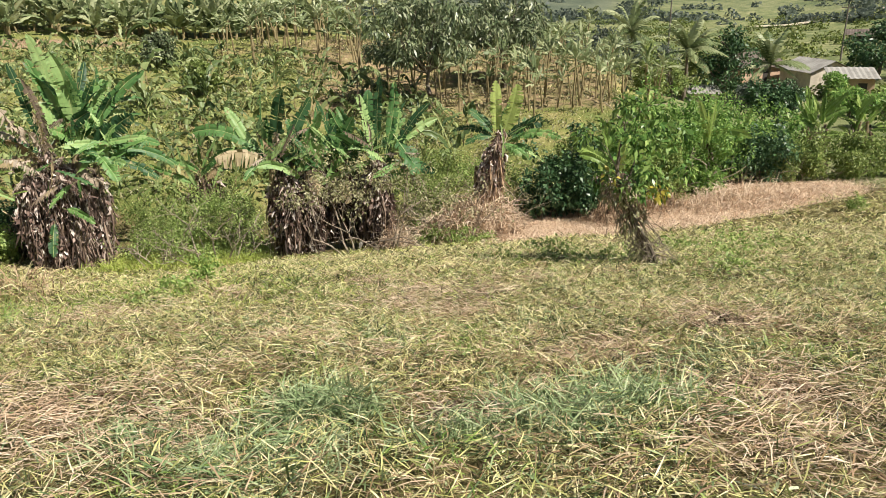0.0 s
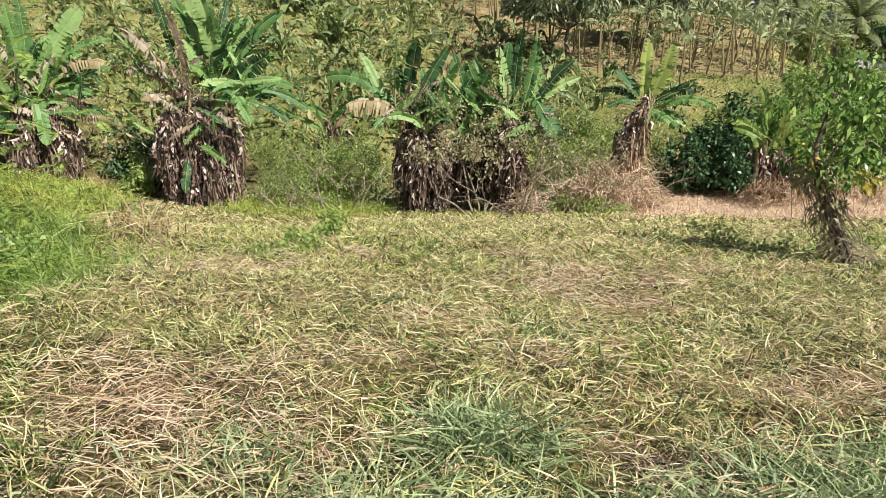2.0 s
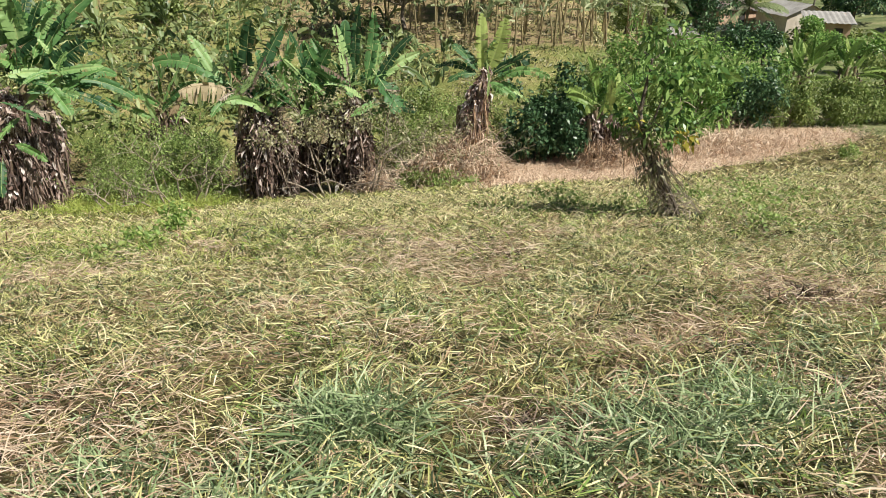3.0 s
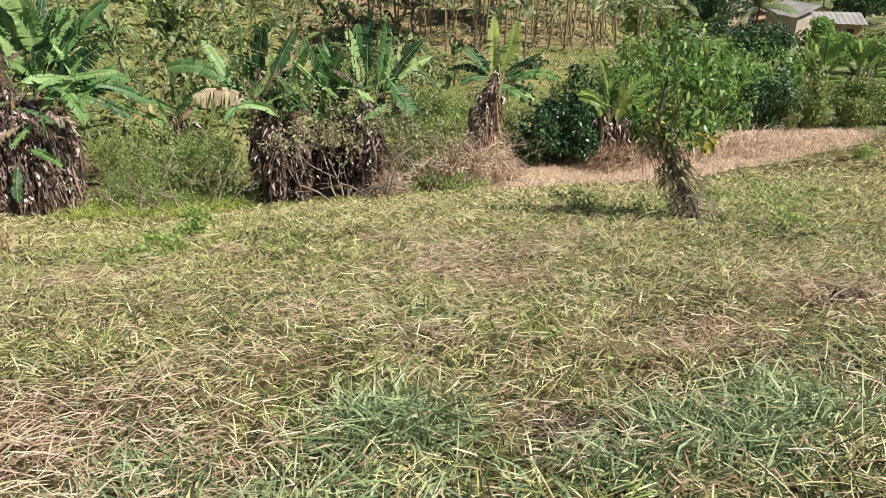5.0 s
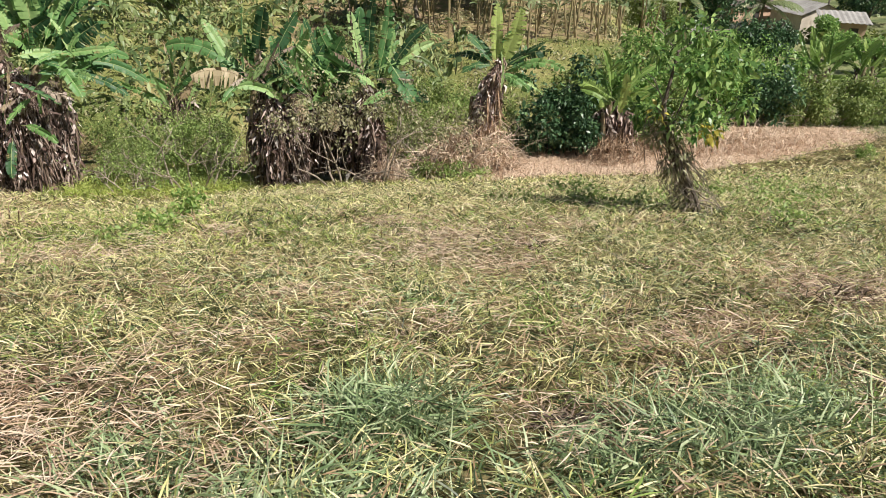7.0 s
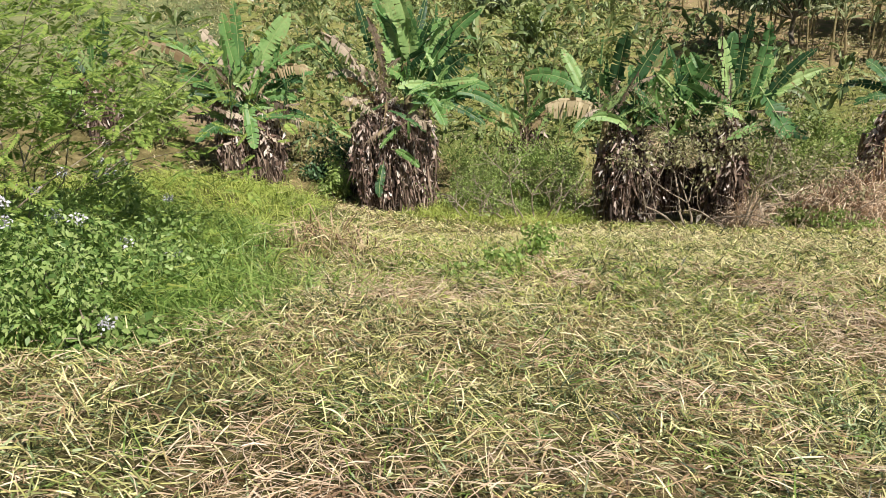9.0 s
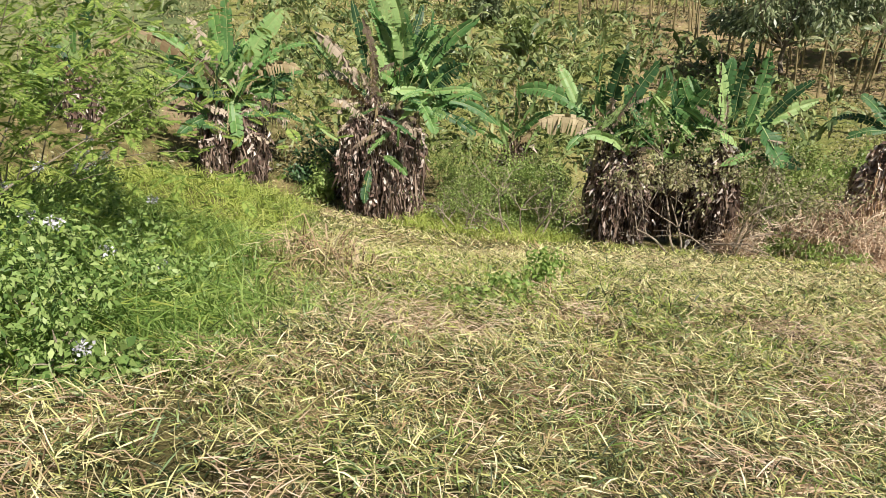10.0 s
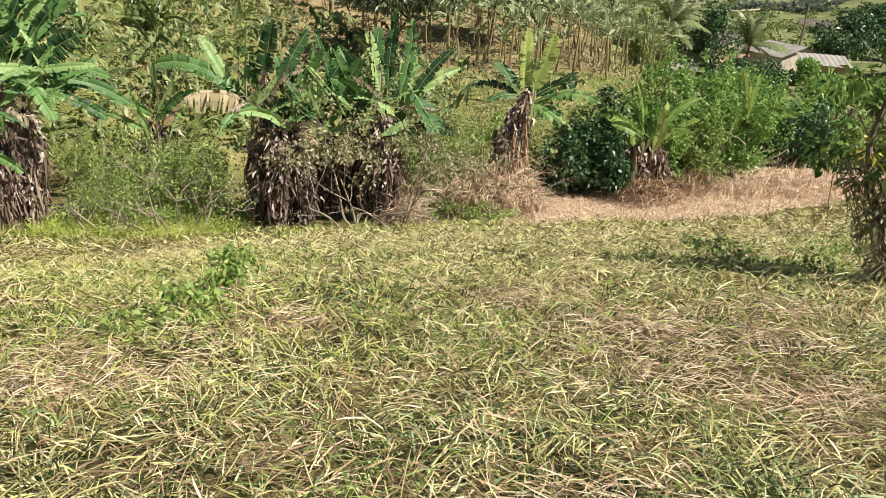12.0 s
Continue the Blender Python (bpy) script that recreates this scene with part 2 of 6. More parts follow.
M = {
    "ground": ground_skin(),
    "cut": plant_skin("cut_grass_blades", ((0.0, (0.025, 0.04, 0.012)), (0.25, (0.155, 0.175, 0.05)), (0.5, (0.46, 0.45, 0.16)), (0.72, (0.75, 0.69, 0.34)), (0.87, (0.85, 0.76, 0.49)), (1.0, (0.38, 0.26, 0.14))), spread=1.2, patch=1.6, size=2.2, through_light=0.15),
    "pale": plant_skin("bleached_straw", ((0.0, (0.42, 0.29, 0.19)), (0.5, (0.68, 0.52, 0.38)), (1.0, (0.84, 0.70, 0.54))), spread=0.8, patch=0.4, through_light=0.15),
    "straw": plant_skin("yellow_straw", ((0.0, (0.38, 0.30, 0.13)), (0.5, (0.56, 0.48, 0.25)), (1.0, (0.68, 0.60, 0.37))), spread=0.8, patch=0.4, through_light=0.15),
    "red": plant_skin("rotting_straw", ((0.0, (0.12, 0.068, 0.042)), (0.5, (0.39, 0.26, 0.16)), (1.0, (0.64, 0.49, 0.34))), spread=0.9, patch=0.2, through_light=0.1),
    "fresh": plant_skin("fresh_grass", ((0.0, (0.08, 0.14, 0.055)), (0.5, (0.28, 0.37, 0.17)), (1.0, (0.55, 0.60, 0.36))), spread=0.8, patch=0.4, through_light=0.25),
    "tall": plant_skin("tall_grass", ((0.0, (0.22, 0.31, 0.06)), (0.45, (0.45, 0.53, 0.12)), (0.8, (0.60, 0.62, 0.20)), (1.0, (0.66, 0.58, 0.30))), spread=0.6, patch=0.8, size=0.45, through_light=0.45),
    "lush": plant_skin("lush_grass", ((0.0, (0.12, 0.23, 0.05)), (0.5, (0.30, 0.43, 0.11)), (1.0, (0.52, 0.60, 0.21))), spread=0.8, patch=0.5, size=0.8, through_light=0.45),
    "weed": plant_skin("weed_leaves", ((0.0, (0.12, 0.21, 0.05)), (0.5, (0.31, 0.42, 0.12)), (1.0, (0.50, 0.58, 0.22))), spread=0.8, patch=0.4, through_light=0.4),
    "rank": plant_skin("rank_weed_leaves", ((0.0, (0.08, 0.16, 0.042)), (0.5, (0.26, 0.38, 0.11)), (1.0, (0.48, 0.57, 0.23))), spread=0.9, patch=0.4, through_light=0.35),
    "vine": plant_skin("vine_leaves", ((0.0, (0.09, 0.15, 0.04)), (0.5, (0.24, 0.31, 0.085)), (1.0, (0.41, 0.45, 0.18))), spread=0.8, patch=0.5, size=1.0, through_light=0.4),
    "dry_green": plant_skin("dusty_olive_leaves", ((0.0, (0.14, 0.15, 0.065)), (0.5, (0.29, 0.28, 0.14)), (1.0, (0.45, 0.41, 0.25))), spread=0.9, patch=0.3, through_light=0.25),
    "dark": plant_skin("dark_shrub_leaves", ((0.0, (0.028, 0.065, 0.028)), (0.6, (0.06, 0.125, 0.05)), (1.0, (0.15, 0.24, 0.10))), spread=0.9, patch=0.3, gloss=0.38, through_light=0.12),
    "mango": plant_skin("mango_leaves", ((0.0, (0.06, 0.09, 0.04)), (0.6, (0.16, 0.20, 0.10)), (1.0, (0.38, 0.40, 0.24))), spread=0.9, patch=0.3, gloss=0.35, through_light=0.12),
    "bright": plant_skin("sunlit_shrub_leaves", ((0.0, (0.075, 0.17, 0.04)), (0.5, (0.21, 0.36, 0.085)), (1.0, (0.40, 0.53, 0.165))), spread=0.9, patch=0.3, gloss=0.4, through_light=0.42),
    "sapling": plant_skin("glossy_sapling_leaves", ((0.0, (0.045, 0.11, 0.028)), (0.5, (0.14, 0.26, 0.06)), (1.0, (0.36, 0.48, 0.15))), spread=1.0, patch=0.3, gloss=0.32, through_light=0.3),
    "feather": plant_skin("feathery_leaflets", ((0.0, (0.12, 0.21, 0.045)), (0.5, (0.28, 0.39, 0.09)), (1.0, (0.48, 0.55, 0.16))), spread=0.8, patch=0.5, size=1.0, through_light=0.45),
    "yellow": plant_skin("yellowed_leaves", ((0.0, (0.42, 0.36, 0.06)), (1.0, (0.62, 0.52, 0.10))), spread=0.8, patch=0.3),
    # aerial haze mixed into the base colour as a bluish grey
    "far": plant_skin("hazy_far_foliage", ((0.0, (0.075, 0.10, 0.082)), (0.6, (0.125, 0.155, 0.122)), (1.0, (0.20, 0.23, 0.175))), spread=0.8, patch=0.3, size=0.3, through_light=0.45),
    "olive": plant_skin("olive_foliage", ((0.0, (0.08, 0.12, 0.03)), (0.6, (0.16, 0.20, 0.05)), (1.0, (0.27, 0.29, 0.08))), spread=0.8, patch=0.3, size=0.3, through_light=0.2),
    "leaf": plant_skin("banana_leaf", ((0.0, (0.035, 0.09, 0.038)), (0.4, (0.085, 0.195, 0.062)), (0.75, (0.19, 0.35, 0.105)), (1.0, (0.38, 0.53, 0.21))), by="object", spread=1.1, patch=0.4, size=1.5, gloss=0.46, through_light=0.34, grain=14, blotch=(3.0, 0.6, (0.36, 0.29, 0.13))),
    # lighter copy of banana_leaf: the sunlit look is put into its colour
    "leaf_sunlit": plant_skin("sunlit_banana_leaf", ((0.0, (0.10, 0.19, 0.05)), (0.5, (0.25, 0.37, 0.09)), (1.0, (0.46, 0.54, 0.17))), by="object", spread=0.9, patch=0.25, size=1.5, gloss=0.36, through_light=0.35, grain=14, blotch=(3.0, 0.66, (0.38, 0.31, 0.13))),
    "leaf_far": plant_skin("plantain_leaf", ((0.0, (0.10, 0.145, 0.06)), (0.5, (0.24, 0.285, 0.135)), (1.0, (0.48, 0.50, 0.30))), by="object", spread=0.9, patch=0.3, size=1.5, gloss=0.4, through_light=0.25, grain=14, blotch=(2.0, 0.62, (0.40, 0.32, 0.17))),
    "leaf_crop": plant_skin("crop_leaf", ((0.0, (0.05, 0.085, 0.03)), (0.5, (0.14, 0.19, 0.065)), (1.0, (0.33, 0.37, 0.16))), by="object", spread=0.9, patch=0.4, size=1.5, gloss=0.4, through_light=0.22, blotch=(2.5, 0.60, (0.30, 0.24, 0.10))),
    "crop_bits": plant_skin("drooping_crop_leaf", ((0.0, (0.06, 0.10, 0.035)), (0.5, (0.20, 0.255, 0.085)), (1.0, (0.42, 0.46, 0.20))), spread=1.0, patch=0.4, size=1.0, gloss=0.4, through_light=0.25),
    "rib": plant_skin("leaf_midrib", ((0.0, (0.30, 0.38, 0.13)), (1.0, (0.45, 0.48, 0.22))), through_light=0.0, gloss=0.4),
    "dead": plant_skin("dead_banana_leaf", ((0.0, (0.035, 0.026, 0.019)), (0.5, (0.11, 0.078, 0.058)), (0.8, (0.25, 0.19, 0.145)), (1.0, (0.46, 0.385, 0.32))), by="object", spread=1.0, patch=0.5, size=3.0, gloss=0.7, through_light=0.08, grain=30),
    "dead_crown": plant_skin("shrivelled_banana_leaf", ((0.0, (0.09, 0.065, 0.045)), (0.5, (0.26, 0.195, 0.14)), (1.0, (0.50, 0.41, 0.32))), by="object", spread=1.0, patch=0.5, size=3.0, gloss=0.7, through_light=0.12, grain=30),
    "fibre": plant_skin("dead_leaf_fibre", ((0.0, (0.03, 0.02, 0.016)), (0.5, (0.115, 0.074, 0.055)), (1.0, (0.38, 0.28, 0.22))), spread=1.0, patch=0.2, gloss=0.75, through_light=0.05),
    "flake": plant_skin("curled_dead_flakes", ((0.0, (0.05, 0.03, 0.024)), (0.4, (0.22, 0.14, 0.11)), (0.72, (0.48, 0.38, 0.33)), (1.0, (0.76, 0.67, 0.61))), spread=1.0, patch=0.3, size=1.0, gloss=0.75, through_light=0.08),
    "tan_leaf": plant_skin("withered_leaf", ((0.0, (0.22, 0.15, 0.08)), (0.6, (0.40, 0.31, 0.18)), (1.0, (0.55, 0.46, 0.30))), by="object", spread=0.9, patch=0.4, size=2.0, gloss=0.6, through_light=0.2, blotch=(4.0, 0.6, (0.20, 0.13, 0.07))),
    "stem": hard_skin("banana_stem", ((0.2, (0.12, 0.085, 0.05)), (0.5, (0.25, 0.19, 0.11)), (0.8, (0.36, 0.32, 0.18))), 2.0, 0.7, 30),
    "stalk": hard_skin("plantain_stalk", ((0.2, (0.14, 0.10, 0.055)), (0.5, (0.28, 0.22, 0.11)), (0.8, (0.38, 0.34, 0.17))), 2.0, 0.7, 30),
    "twig": hard_skin("grey_brown_twig", ((0.2, (0.17, 0.135, 0.10)), (0.5, (0.34, 0.275, 0.21)), (0.8, (0.52, 0.44, 0.35))), 3.0, 0.85, 40),
    "bark": hard_skin("tree_bark", ((0.2, (0.07, 0.055, 0.04)), (0.5, (0.15, 0.12, 0.09)), (0.8, (0.26, 0.22, 0.17))), 3.0, 0.9, 40),
    "petal": plant_skin("lilac_petals", ((0.0, (0.60, 0.56, 0.66)), (1.0, (0.82, 0.79, 0.86))), spread=0.8, patch=0.2, through_light=0.2),
    "plaster": hard_skin("stained_plaster", ((0.2, (0.42, 0.36, 0.28)), (0.5, (0.58, 0.51, 0.41)), (0.8, (0.68, 0.62, 0.51))), 0.8, 0.9, 20, stain=(0.7, 0.56, (0.30, 0.25, 0.20))),
    "clay": hard_skin("raw_brick_wall", ((0.2, (0.36, 0.22, 0.15)), (0.5, (0.48, 0.32, 0.22)), (0.8, (0.55, 0.40, 0.30))), 0.9, 0.9, 20),
    "sheet": hard_skin("fibre_cement_sheet", ((0.2, (0.22, 0.205, 0.185)), (0.5, (0.34, 0.32, 0.29)), (0.8, (0.44, 0.42, 0.385))), 0.7, 0.85, 14, stain=(0.6, 0.6, (0.30, 0.28, 0.25))),
    "old_tile": hard_skin("dark_roof_tile", ((0.2, (0.07, 0.055, 0.045)), (0.5, (0.13, 0.10, 0.085)), (0.8, (0.20, 0.16, 0.13))), 1.0, 0.9, 14),
    "opening": hard_skin("dark_wood_board", ((0.2, (0.03, 0.025, 0.02)), (0.8, (0.07, 0.06, 0.05))), 2.0, 0.8, 20),
    "concrete": hard_skin("pole_concrete", ((0.2, (0.36, 0.35, 0.30)), (0.5, (0.48, 0.46, 0.41)), (0.8, (0.58, 0.56, 0.51))), 1.5, 0.9, 40),
    "wood": hard_skin("weathered_pole", ((0.2, (0.10, 0.085, 0.07)), (0.5, (0.18, 0.155, 0.13)), (0.8, (0.26, 0.23, 0.20))), 2.0, 0.9, 40),
    "wire": hard_skin("bright_cable", ((0.2, (0.50, 0.50, 0.48)), (0.8, (0.66, 0.66, 0.64))), 2.0, 0.4, 40, metal=0.3),
    "rock": hard_skin("grey_rock", ((0.2, (0.045, 0.045, 0.04)), (0.5, (0.10, 0.098, 0.088)), (0.8, (0.18, 0.175, 0.16))), 0.6, 0.95, 8, 0.8),
    "dirt": hard_skin("dirt_road", ((0.2, (0.42, 0.35, 0.25)), (0.5, (0.52, 0.45, 0.33)), (0.8, (0.60, 0.53, 0.41))), 0.3, 0.95, 6),
}


# ---- building helpers ----
def mesh_of(name, verts, faces, materials, slots=None, smooth_faces=False):
    me = bpy.data.meshes.new(name)
    me.from_pydata([tuple(v) for v in verts], [], faces)
    for m in materials:
        me.materials.append(M[m])
    if slots is not None:
        me.polygons.foreach_set("material_index", slots)
    if smooth_faces:
        me.polygons.foreach_set("use_smooth", [True] * len(me.polygons))
    me.update()
    return me


def quick_mesh(name, verts, quads, tris, material):
    """A large mesh from number arrays: quads (n, 4) and triangles (m, 3)."""
    me = bpy.data.meshes.new(name)
    me.vertices.add(len(verts))
    me.vertices.foreach_set("co", np.asarray(verts, np.float32).ravel())
    loops = np.concatenate([np.asarray(quads, np.int32).ravel(), np.asarray(tris, np.int32).ravel()])
    sizes = np.concatenate([np.full(len(quads), 4, np.int32), np.full(len(tris), 3, np.int32)])
    me.loops.add(len(loops))
    me.loops.foreach_set("vertex_index", loops)
    me.polygons.add(len(sizes))
    me.polygons.foreach_set("loop_start", np.concatenate([[0], np.cumsum(sizes)[:-1]]).astype(np.int32))
    me.polygons.foreach_set("loop_total", sizes)
    me.materials.append(M[material])
    me.update(calc_edges=True)
    me.validate()
    return me


def part(name, mesh, parent, label=""):
    ob = new(name, mesh)
    ob.parent = parent
    return tagged(ob, label)


def thing(name, x, y, label, category, group="", turn=0.0, z=None, sink=0.0):
    base = new(name)
    base.empty_display_size = 0.2
    base.matrix_world = pose(x, y, (ground_z(x, y) if z is None else z) - sink, 0, 0, turn)
    return tagged(base, label, category, group)


def facing(x, y):
    """The turn about z by which a thing at x, y has its front to the upper slope."""
    return -math.degrees(math.atan2(x, y))


class Build:
    """Collects the pieces of one mesh."""

    def __init__(self):
        self.v, self.f, self.s = [], [], []

    def tube(self, points, radii, sides=6, slot=0, cap=True):
        first = len(self.v)
        points = [Vector(p) for p in points]
        for k, p in enumerate(points):
            d = (points[min(k + 1, len(points) - 1)] - points[max(k - 1, 0)]).normalized()
            a = d.orthogonal().normalized() if abs(d.z) < 0.95 else Vector((1, 0, 0)).cross(d).normalized()
            a = (Vector((0, 0, 1)).cross(d)).normalized() if abs(d.z) < 0.95 else a
            b = d.cross(a)
            for s in range(sides):
                q = 2 * math.pi * s / sides
                self.v.append(p + (a * math.cos(q) + b * math.sin(q)) * radii[k])
        for k in range(len(points) - 1):
            for s in range(sides):
                i, j = first + k * sides + s, first + k * sides + (s + 1) % sides
                self.f.append((i, j, j + sides, i + sides))
                self.s.append(slot)
        if cap:
            for k in (0, len(points) - 1):
                ring = tuple(first + k * sides + s for s in range(sides))
                self.f.append(ring if k else ring[::-1])
                self.s.append(slot)

    def quad(self, a, b, c, d, slot=0):
        n = len(self.v)
        self.v += [a, b, c, d]
        self.f.append((n, n + 1, n + 2, n + 3))
        self.s.append(slot)

    def box(self, x0, y0, z0, x1, y1, z1, slot=0):
        n = len(self.v)
        self.v += [Vector((x, y, z)) for z in (z0, z1) for x, y in ((x0, y0), (x1, y0), (x1, y1), (x0, y1))]
        for f in ((3, 2, 1, 0), (4, 5, 6, 7), (0, 1, 5, 4), (1, 2, 6, 5), (2, 3, 7, 6), (3, 0, 4, 7)):
            self.f.append(tuple(n + k for k in f))
            self.s.append(slot)

    def mesh(self, name, *materials):
        return mesh_of(name, self.v, self.f, materials, self.s)


def blade_strip(b, start, way, length, width, droop, face, rng, tears=0.0, fold=0.25, steps=10, slot=0, rib=1, wilt=0.0, ripple=0.12, swing=0.42, twist=0.95):
    """A long leaf: a drooping midrib with two folded, rippled halves, torn into strips."""
    p, d = Vector(start), Vector(way).normalized()
    face = Vector(face)
    sway = d.cross(face).normalized() * rng.gauss(0, swing) if d.cross(face).length > 0.1 else Vector((0, 0, 0))
    spine, sides, ups = [], [], []
    roll = rng.gauss(0, twist)
    for k in range(steps + 1):
        t = k / steps
        dd = (d + Vector((0, 0, -droop * t ** 1.4)) + sway * t * t).normalized()
        side = dd.cross(face)
        if side.length < 0.1:
            side = dd.cross(Vector((0.3, 0.9, 0.2)))
        side.normalize()
        up = side.cross(dd).normalized()
        side = (side * math.cos(roll * t) + up * math.sin(roll * t)).normalized()
        spine.append(p.copy())
        sides.append(side)
        ups.append(side.cross(dd).normalized())
        p = p + dd * (length / steps)

    def half(t):
        if t < 0.15:
            return 0.05
        u = (t - 0.15) / 0.85
        return max(0.07, min(1.0, 1.12 * math.sin(math.pi * u ** 0.9) ** 0.42))

    down = Vector((0, 0, -1))
    for sign in (-1, 1):
        k = 0
        while k < steps:
            run = min(steps - k, 1 + int(rng.expovariate(0.25 + 1.3 * tears)))
            rise = fold + rng.gauss(0, ripple + 0.35 * tears)
            sag = wilt * rng.uniform(0.4, 1.5) + tears * 0.45 * rng.random() ** 2
            nip = (rng.uniform(0.05, 0.4 + 0.35 * wilt), rng.uniform(0.05, 0.4 + 0.35 * wilt)) if tears > 0.02 else (0.0, 0.0)
            lost = wilt > 0.5 and rng.random() < 0.2
            for j in range(k, k + run):
                rows = []
                for i in (j, j + 1):
                    w = half(i / steps) * width / 2
                    out, up = sides[i] * sign, ups[i]
                    ahead = spine[min(i + 1, steps)] - spine[max(i - 1, 0)]
                    ahead.normalize()
                    m = spine[i] + (out * math.cos(rise) + up * math.sin(rise)) * w * 0.5 + ahead * w * 0.1 + down * sag * w * 0.25
                    low = rise - 0.25 - rng.gauss(0, ripple)
                    rows.append([spine[i], m, m + (out * math.cos(low) + up * math.sin(low)) * w * 0.5 + ahead * w * 0.15 + down * sag * w * 0.8])
                (a0, m0, e0), (a1, m1, e1) = rows
                if j == k and j > 0:
                    e0, m0 = e0.lerp(e1, nip[0]), m0.lerp(m1, nip[0] * 0.35)
                if j == k + run - 1 and j < steps - 1:
                    e1, m1 = e1.lerp(e0, nip[1]), m1.lerp(m0, nip[1] * 0.35)
                b.quad(a0, m0, m1, a1, slot) if sign > 0 else b.quad(a1, m1, m0, a0, slot)
                if not lost:
                    b.quad(m0, e0, e1, m1, slot) if sign > 0 else b.quad(m1, e1, e0, m0, slot)
            k += run
    if rib is not None:
        pts = [q - u * 0.004 for q, u in zip(spine[::2], ups[::2])]
        b.tube(pts, [max(0.004, width * 0.03 * (1 - 0.85 * k / len(pts))) for k in range(len(pts))], 4, rib, False)
    return spine


def leaf_cloud(rng, blobs, count, size, flat=0.35, droop=0.3, long=2.0):
    """Many small pointed leaves in uneven clumps. blobs: (x, y, z, rx, ry, rz)."""
    blobs = np.asarray(blobs, float)
    weight = (blobs[:, 3] * blobs[:, 4] * blobs[:, 5]) ** 0.66
    pick = rng.choice(len(blobs), count, p=weight / weight.sum())
    d = rng.normal(size=(count, 3))
    d /= np.linalg.norm(d, axis=1)[:, None]
    r = rng.random(count) ** 0.30
    where = blobs[pick, :3] + d * blobs[pick, 3:] * r[:, None]
    out = d * 0.7 + rng.normal(size=(count, 3)) * 0.7 + np.array([0, 0, -droop])
    out /= np.linalg.norm(out, axis=1)[:, None]
    side = np.cross(out, d * (1 - flat) + np.array([0, 0, flat]) + rng.normal(size=(count, 3)) * 0.35)
    side /= np.linalg.norm(side, axis=1)[:, None] + 1e-9
    length = size * rng.uniform(0.6, 1.35, count)[:, None]
    wide = length / long
    up = np.cross(side, out)
    mid = where + out * length * 0.45 + up * length * 0.06
    tip = where + out * length - np.array([0, 0, 1]) * length * 0.12
    verts = np.stack([where, mid - side * wide * 0.5, tip, mid + side * wide * 0.5], 1).reshape(-1, 3)
    quads = np.arange(count * 4).reshape(-1, 4)
    return verts, quads


def cloud_mesh(name, rng, blobs, count, size, material, **more):
    verts, quads = leaf_cloud(rng, blobs, count, size, **more)
    return quick_mesh(name, verts, quads, np.zeros((0, 3), int), material)


def blades(name, rng, xy, length, width, lift, material, curl=0.5, turn=None, base=None, lower=0.02):
    """Grass: one bent, tapering blade at each place. lift: the rise of the blade in radians."""
    n = len(xy)
    z = height(xy[:, 0], xy[:, 1]) - lower + (0 if base is None else base)
    turn = rng.uniform(0, 2 * np.pi, n) if turn is None else turn
    p0 = np.column_stack([xy, z])
    level = np.column_stack([np.cos(turn), np.sin(turn), np.zeros(n)])
    fall = np.column_stack([np.zeros(n), np.zeros(n), np.interp(xy[:, 1], (0, 9, 11, 20), (-0.2525, -0.27, -0.33, -0.25)) * np.sin(turn)])
    level = level + fall
    up = np.array([0, 0, 1.0])
    a0, a1 = lift[:, None], (lift - curl * rng.uniform(0.3, 1.3, n))[:, None]
    d0 = level * np.cos(a0) + up * np.sin(a0)
    d1 = level * np.cos(a1) + up * np.sin(a1)
    L = length[:, None]
    p1 = p0 + d0 * L * 0.5
    p2 = p1 + d1 * L * 0.5
    p2 = p2 + np.column_stack([-np.sin(turn), np.cos(turn), np.zeros(n)]) * L * rng.normal(size=n)[:, None] * 0.10
    twist = rng.normal(size=n)[:, None] * 0.7
    side = np.column_stack([-np.sin(turn), np.cos(turn), np.zeros(n)]) + up * twist
    side /= np.linalg.norm(side, axis=1)[:, None]
    w = width[:, None] * 0.5
    verts = np.stack([p0 - side * w * 0.8, p0 + side * w * 0.8, p1 + side * w, p1 - side * w, p2], 1).reshape(-1, 3)
    k = np.arange(n)[:, None] * 5
    return quick_mesh(name, verts, k + np.array([[0, 1, 2, 3]]), k + np.array([[3, 2, 4]]), material)


def strands(name, g, xy, length, width, lift, curl, turn, base, skin, label, category="grass"):
    """Long fine cut blades in three joints, lying on the mat."""
    n = len(xy)
    side0 = np.column_stack([-np.sin(turn), np.cos(turn), np.zeros(n)])
    level = np.column_stack([np.cos(turn), np.sin(turn), -0.26 * np.sin(turn)])
    p = np.column_stack([xy, height(xy[:, 0], xy[:, 1]) + base])
    bow = g.normal(size=n) * 0.12
    side = side0 + np.array([0, 0, 1.0]) * g.normal(size=n)[:, None] * 0.6
    side /= np.linalg.norm(side, axis=1)[:, None]
    w = width[:, None] * 0.5
    rows = [p - side * w * 0.7, p + side * w * 0.7]
    for k in range(3):
        a = (lift - curl * k / 2)[:, None]
        d = (level + side0 * (bow * (k - 1))[:, None]) * np.cos(a) + np.array([0, 0, 1.0]) * np.sin(a)
        p = p + d * length[:, None] / 3
        if k < 2:
            rows += [p - side * w, p + side * w]
    verts = np.stack(rows + [p], 1).reshape(-1, 3)
    i = np.arange(n)[:, None] * 7
    quads = np.concatenate([i + np.array([[0, 1, 3, 2]]), i + np.array([[2, 3, 5, 4]])])
    tagged(new(name, quick_mesh(name, verts, quads, i + np.array([[4, 5, 6]]), skin)), label, category, kind="stuff")


